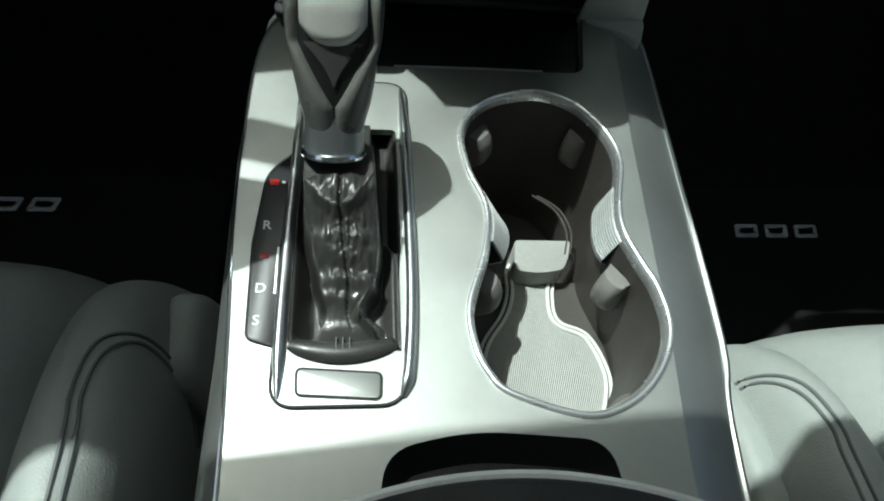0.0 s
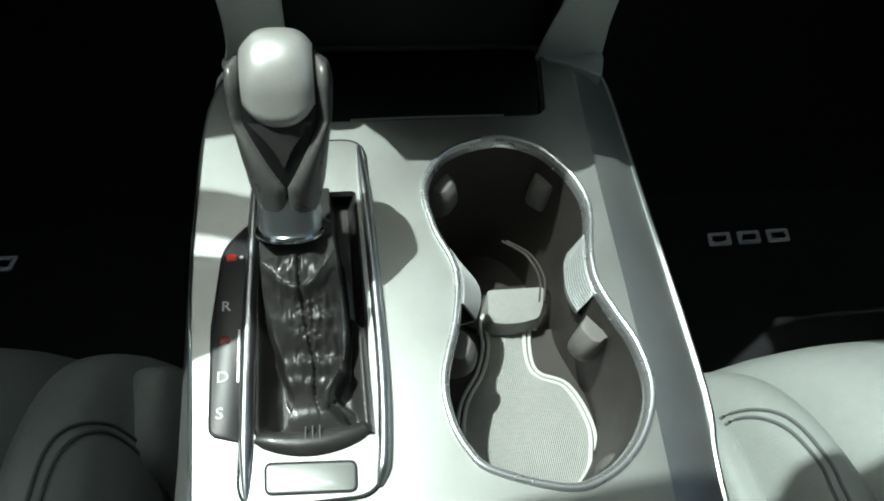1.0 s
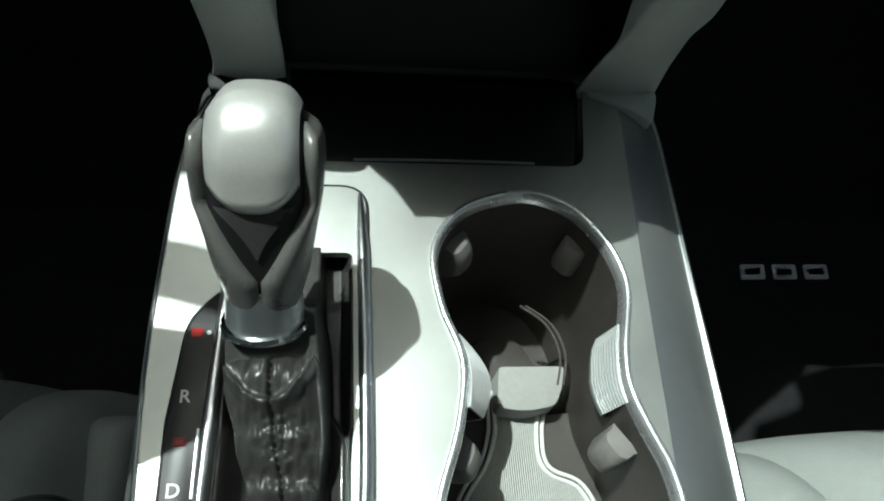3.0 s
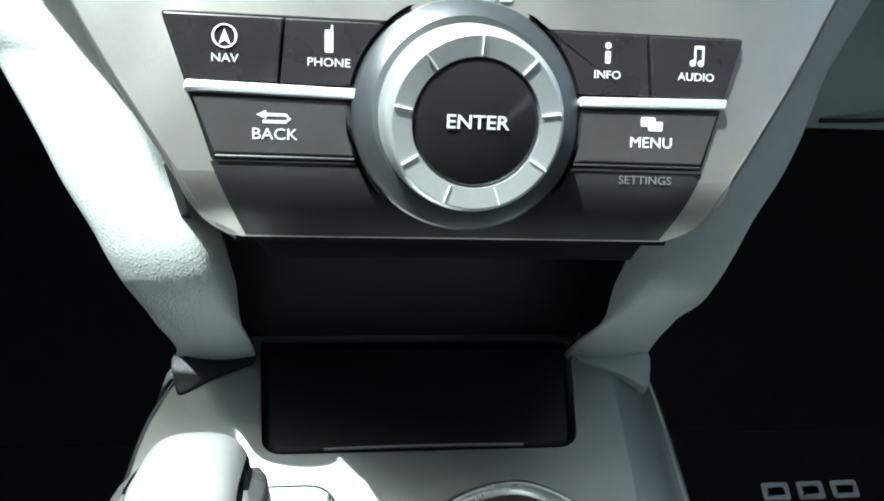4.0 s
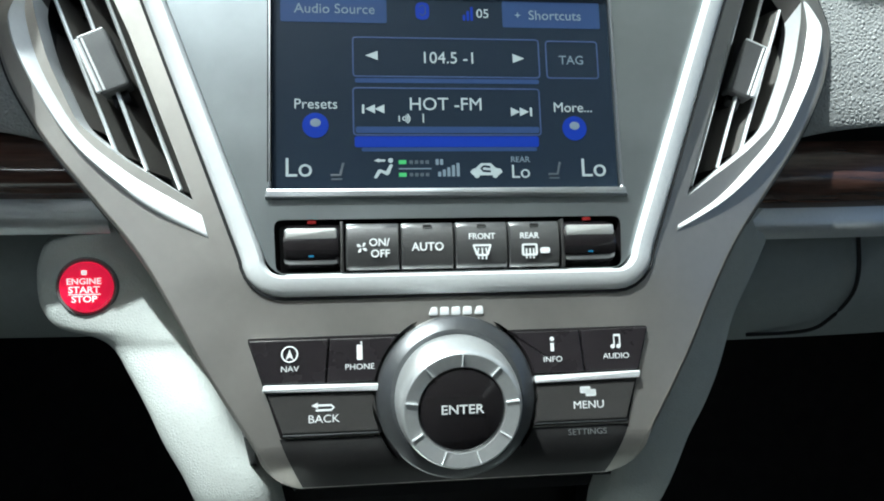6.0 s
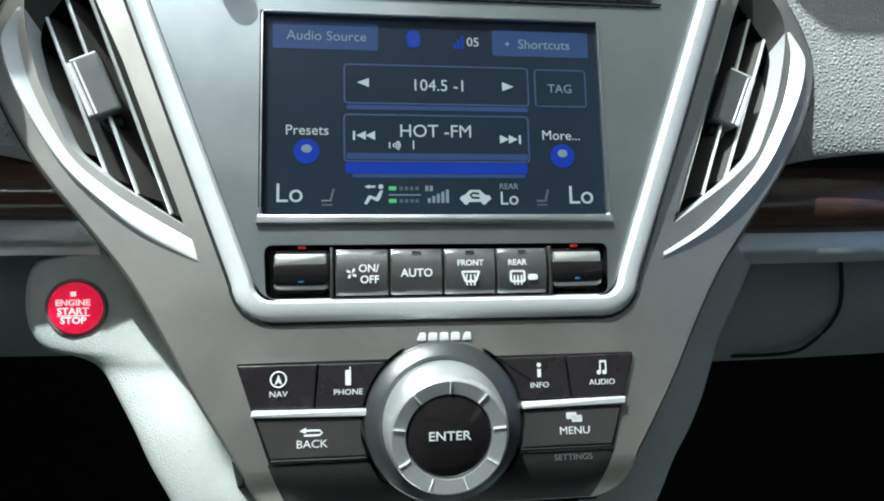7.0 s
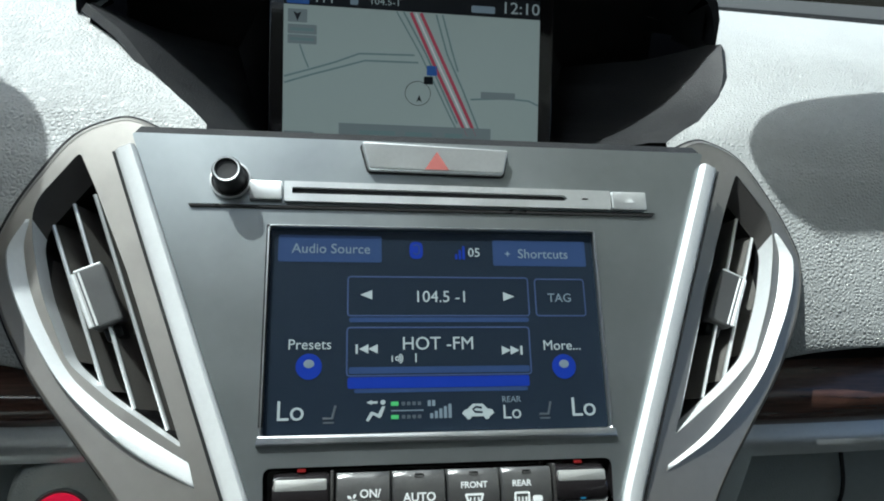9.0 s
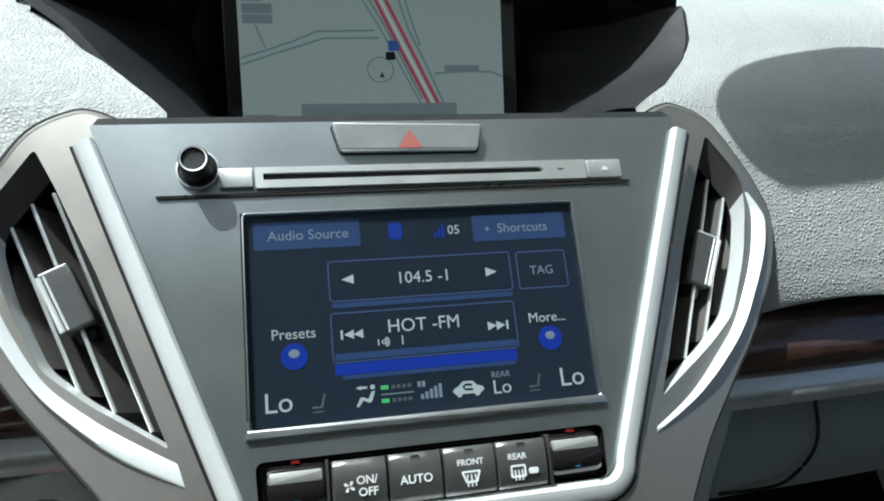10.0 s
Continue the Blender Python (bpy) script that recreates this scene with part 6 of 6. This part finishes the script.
def mouth(side, y):
    """Half-width and height of the mouth's edge at y."""
    table = MOUTH[side]
    for a, b in zip(table, table[1:]):
        if y <= b[0] or b is table[-1]:
            t = max(0.0, min(1.0, (y - a[0]) / (b[0] - a[0])))
            return a[1] + (b[1] - a[1]) * t, a[2] + (b[2] - a[2]) * t


def pad(side):
    """One side of the soft upper dashboard, from its rear lip over the top to the windscreen."""
    rows = []
    prof = [(0.490, 0.700), (0.472, 0.694), (0.452, 0.691), (0.441, 0.694), (0.438, 0.702), (0.445, 0.722), (0.459, 0.744), (0.476, 0.769), (0.494, 0.795), (0.513, 0.811), (0.552, 0.829), (0.60, 0.848), (0.68, 0.857), (0.80, 0.862), (0.92, 0.862), (1.02, 0.859), (1.10, 0.852)]
    prof = [(p.x, p.y) for p in spline([Vector(p) for p in prof], 8, False)]
    for k, (y, z) in enumerate(prof):
        row = []
        # inner edge: along the vent, then the mouth of the hood
        at = y + 0.008 * max(0.0, min(1.0, (0.62 - y) / 0.12))
        if at < 0.512:
            xin = blend(at, [(0.430, 0.176), (0.4506, 0.190), (0.465, 0.197), (0.479, 0.192), (0.490, 0.183), (0.4965, 0.172), (0.5025, MOUTH[side][0][1]), (0.512, MOUTH[side][0][1])])[0]
        else:
            xin = mouth(side, at)[0] - 0.03 * max(0.0, (y - 0.62) / 0.4)
        for j in range(33):
            u = j / 32
            x = xin + (0.745 - xin) * u ** 1.5
            lip = 0.034 * max(0.0, min(1.0, (x - 0.185) / 0.068)) ** 0.6 * max(0.0, 1 - k / 40)
            crown = -0.020 * max(0, (x - 0.30)) ** 1.2
            near = max(0.0, min(1.0, (0.33 - x) / 0.13))
            near = near * near * (3 - 2 * near) * max(0.0, min(1.0, (0.62 - y) / 0.12))
            row.append(Vector((side * x, y + 0.02 * u + 0.008 * near, z + lip + crown - 0.003 * max(0.0, 1 - (x - xin) / 0.05) ** 2 * max(0.0, min(1.0, (y - 0.50) / 0.02)) * max(0.0, min(1.0, (0.66 - y) / 0.04)) - 0.008 * max(0.0, (y - 0.7) / 0.4))))
        rows.append(row)
    return sheet(rows, 0.0)


for side in (-1, 1):
    part("soft_pad", pad(side), M_DASH, dash, "grained grey vinyl pad", angle=70)
    # seam between vent frame and pad
    pts = [ST @ Vector((p.x * side + side * 0.0012, p.y + 0.0012, back_sweep(-0.004)(p.x, 0))) for p in out_r if p.y > -0.02]
    part("seam_gap", tube(pts, 0.0024, 6), M_RUBBER, dash, "black seam round the vent")
    # recess, wood and chrome strips
    def strip(y_at, z0, z1, bulge, x0=0.165, x1=0.74, n=22, lean=0.0):
        rows = []
        for k in range(9):
            t = k / 8
            rows.append([Vector((side * (x0 + (x1 - x0) * j / n), y_at + 0.05 * (j / n) ** 2 + lean * (t - 0.5) - bulge * math.sin(t * math.pi), z0 + (z1 - z0) * t)) for j in range(n + 1)])
        return sheet(rows)
    part("recess", strip(0.492, 0.665, 0.745, 0.0), M_BLACK, dash, "dark recess under the pad")
    part("wood_strip", strip(0.452, 0.6600 - 0.005 * side, 0.6980 - 0.005 * side, 0.012, lean=0.012), M_WOOD, dash, "dark glossy burl wood strip")
    part("chrome_strip", strip(0.441, 0.6480 - 0.005 * side, 0.6660 - 0.005 * side, 0.004, lean=0.010), M_SATIN, dash, "bright strip under the wood")
    part("lower_panel", strip(0.452, 0.556 if side > 0 else 0.575, 0.6480 - 0.005 * side, 0.010), M_LOWER, dash, "grey grained lower dash panel")
    part("under_panel", sheet([[Vector((side * 0.14, 0.452, 0.558 if side > 0 else 0.576)), Vector((side * 0.74, 0.50, 0.558 if side > 0 else 0.576))], [Vector((side * 0.14, 0.80, 0.50)), Vector((side * 0.74, 0.80, 0.50))]], 0.004), M_BLACK, dash)
    # inner wall of the hood
    rows = []
    for k in range(9):
        t = k / 8
        y = 0.510 + 0.079 * t
        mx, z = mouth(side, y)
        rows.append([Vector((side * (mx + 0.003), y, z - 0.002)), Vector((side * mx, y + 0.001, z + 0.002)), Vector((side * (mx - 0.006), y + 0.008, z)), Vector((side * (mx - 0.030 + 0.010 * (1 - t)), y + 0.045, z - 0.016)), Vector((side * (0.100 + 0.020 * t), 0.635 + 0.04 * t, z - 0.040 + 0.010 * t)), Vector((side * 0.098, 0.685, 0.75 + 0.110 * t))])
    part("hood_wall", sheet(rows), M_HOOD, dash, "dark inner wall of the display hood")
hood_rows = []
for y, dz in ((0.600, 0.0), (0.595, 0.006), (0.61, 0.010), (0.68, 0.008), (0.80, -0.004), (0.95, -0.03)):
    hood_rows.append([Vector((0.198 * math.sin(a), y, 0.840 + 0.072 * max(0.0, math.cos(a)) ** 0.6 + dz)) for a in [radians(-90 + 180 * k / 28) for k in range(29)]])
part("hood_top", sheet(hood_rows, 0.003), M_HOOD, dash, "dark vinyl hood over the display")
part("hood_back", sheet([[Vector((-0.20, 0.70, 0.72)), Vector((0.20, 0.70, 0.72))], [Vector((-0.20, 0.70, 0.90)), Vector((0.20, 0.70, 0.90))]], 0.004), M_HOOD, dash)
# glove box outline
gl = [Vector((0.2500, 0.4455, 0.640)), Vector((0.2580, 0.4425, 0.616)), Vector((0.2597, 0.4415, 0.598)), Vector((0.2526, 0.4420, 0.580)), Vector((0.2407, 0.4440, 0.5684)), Vector((0.2050, 0.4490, 0.5625))]
part("glove_box_seam", tube(spline(gl, 5, False), 0.0012, 6), M_RUBBER, dash, "dark glove box seam")

# ---- driver's side beyond the view: instrument hood and steering wheel ----
def hump():
    rows = []
    for y, k in ((0.51, 0.0), (0.50, 0.55), (0.51, 0.86), (0.53, 0.98), (0.57, 1.0), (0.64, 0.80), (0.70, 0.0)):
        rows.append([Vector((-0.475 - 0.170 * math.cos(a), y, 0.80 + (0.095 * k) * math.sin(a) ** 0.5)) for a in [math.pi * (0.01 + 0.98 * j / 24) for j in range(25)]])
    return sheet(rows, 0.004)


part("instrument_hood", hump(), M_HOOD, dash, "dark hood over the instruments")
wheel = thing("steering_wheel", (-0.40, 0.265, 0.75), "charcoal leather steering wheel with three spokes", "steering wheel")
WH = pose(-0.402, 0.265, 0.75, 65, 0, 0)
part("rim", tube([WH @ Vector((0.185 * math.cos(a), 0.185 * math.sin(a), 0)) for a in [k / 56 * 2 * math.pi for k in range(56)]], 0.0155, 12, True), M_KNOB, wheel)
part("hub", lathe(WH, [(0, -0.05), (0.075, -0.05), (0.085, -0.02), (0.075, 0.005), (0.04, 0.018), (0, 0.02)], 36), M_KNOB, wheel)
for ang in (180, 0, 270):
    a = radians(ang)
    part("spoke", tube([WH @ Vector((r * math.cos(a), r * math.sin(a), -0.012 + 0.012 * (r - 0.07) / 0.11)) for r in (0.07, 0.12, 0.18)], [0.026, 0.019, 0.015], 10, flat=0.45), M_SATIN, wheel)
part("column", tube([WH @ Vector((0, 0, -0.04)), WH @ Vector((0, 0, -0.22))], 0.045, 16), M_BLACK, wheel)

# unseen stalk and plate behind the wheel, added to shade start panel and console
stalk = thing("shade_stalk", (-0.36, 0.36, 0.76), "unseen black stalk added to shade the start button panel", "column switch")
part("stalk_arm", tube([Vector((-0.40, 0.470, 0.749)), Vector((-0.33, 0.463, 0.761)), Vector((-0.265, 0.458, 0.772))], [0.008, 0.007, 0.008], 10), M_BLACK, stalk)
part("stalk_end", tube([Vector((-0.285, 0.461, 0.771)), Vector((-0.265, 0.458, 0.776)), Vector((-0.222, 0.453, 0.782)), Vector((-0.212, 0.452, 0.783))], [0.010, 0.017, 0.018, 0.013], 14), M_BLACK, stalk)
paddle = part("shade_paddle", slab(pose(-0.245, 0.362, 0.785, 10, 0, 0), rounded([(-0.050, 0.006), (0.008, 0.016), (0.022, 0.024), (0.010, 0.064), (-0.045, 0.070)], 0.008, 5), -0.003, 0.003, 0.0015), M_BLACK, wheel, "unseen black plate behind the rim, added to shade the console")

# ---- windscreen ----
M_GLASS = bpy.data.materials.new("windscreen_glass")
M_GLASS.use_nodes = True
gb = M_GLASS.node_tree.nodes["Principled BSDF"]
gb.inputs["Transmission Weight"].default_value, gb.inputs["Roughness"].default_value, gb.inputs["IOR"].default_value = 1.0, 0.0, 1.02
gb.inputs["Base Color"].default_value = (0.93, 0.97, 0.95, 1)
rows = [[Vector((-0.74 + 1.48 * i / 20, 1.12 - 0.90 * t - 0.10 * ((i - 10) / 10) ** 2 * (1 - 0.4 * t), 0.845 + 0.375 * t)) for i in range(21)] for t in [k / 10 for k in range(11)]]
glass = part("window_1", sheet(rows, 0.004), M_GLASS)
glass.visible_shadow = False
tagged(glass, "clear car windscreen", "windscreen", kind="structure")
seal = part("trim", tube([r + Vector((0, -0.012, 0.004)) for r in rows[0]], 0.008, 6), M_RUBBER)
tagged(seal, "black seal at the foot of the windscreen", "windscreen seal", kind="structure")
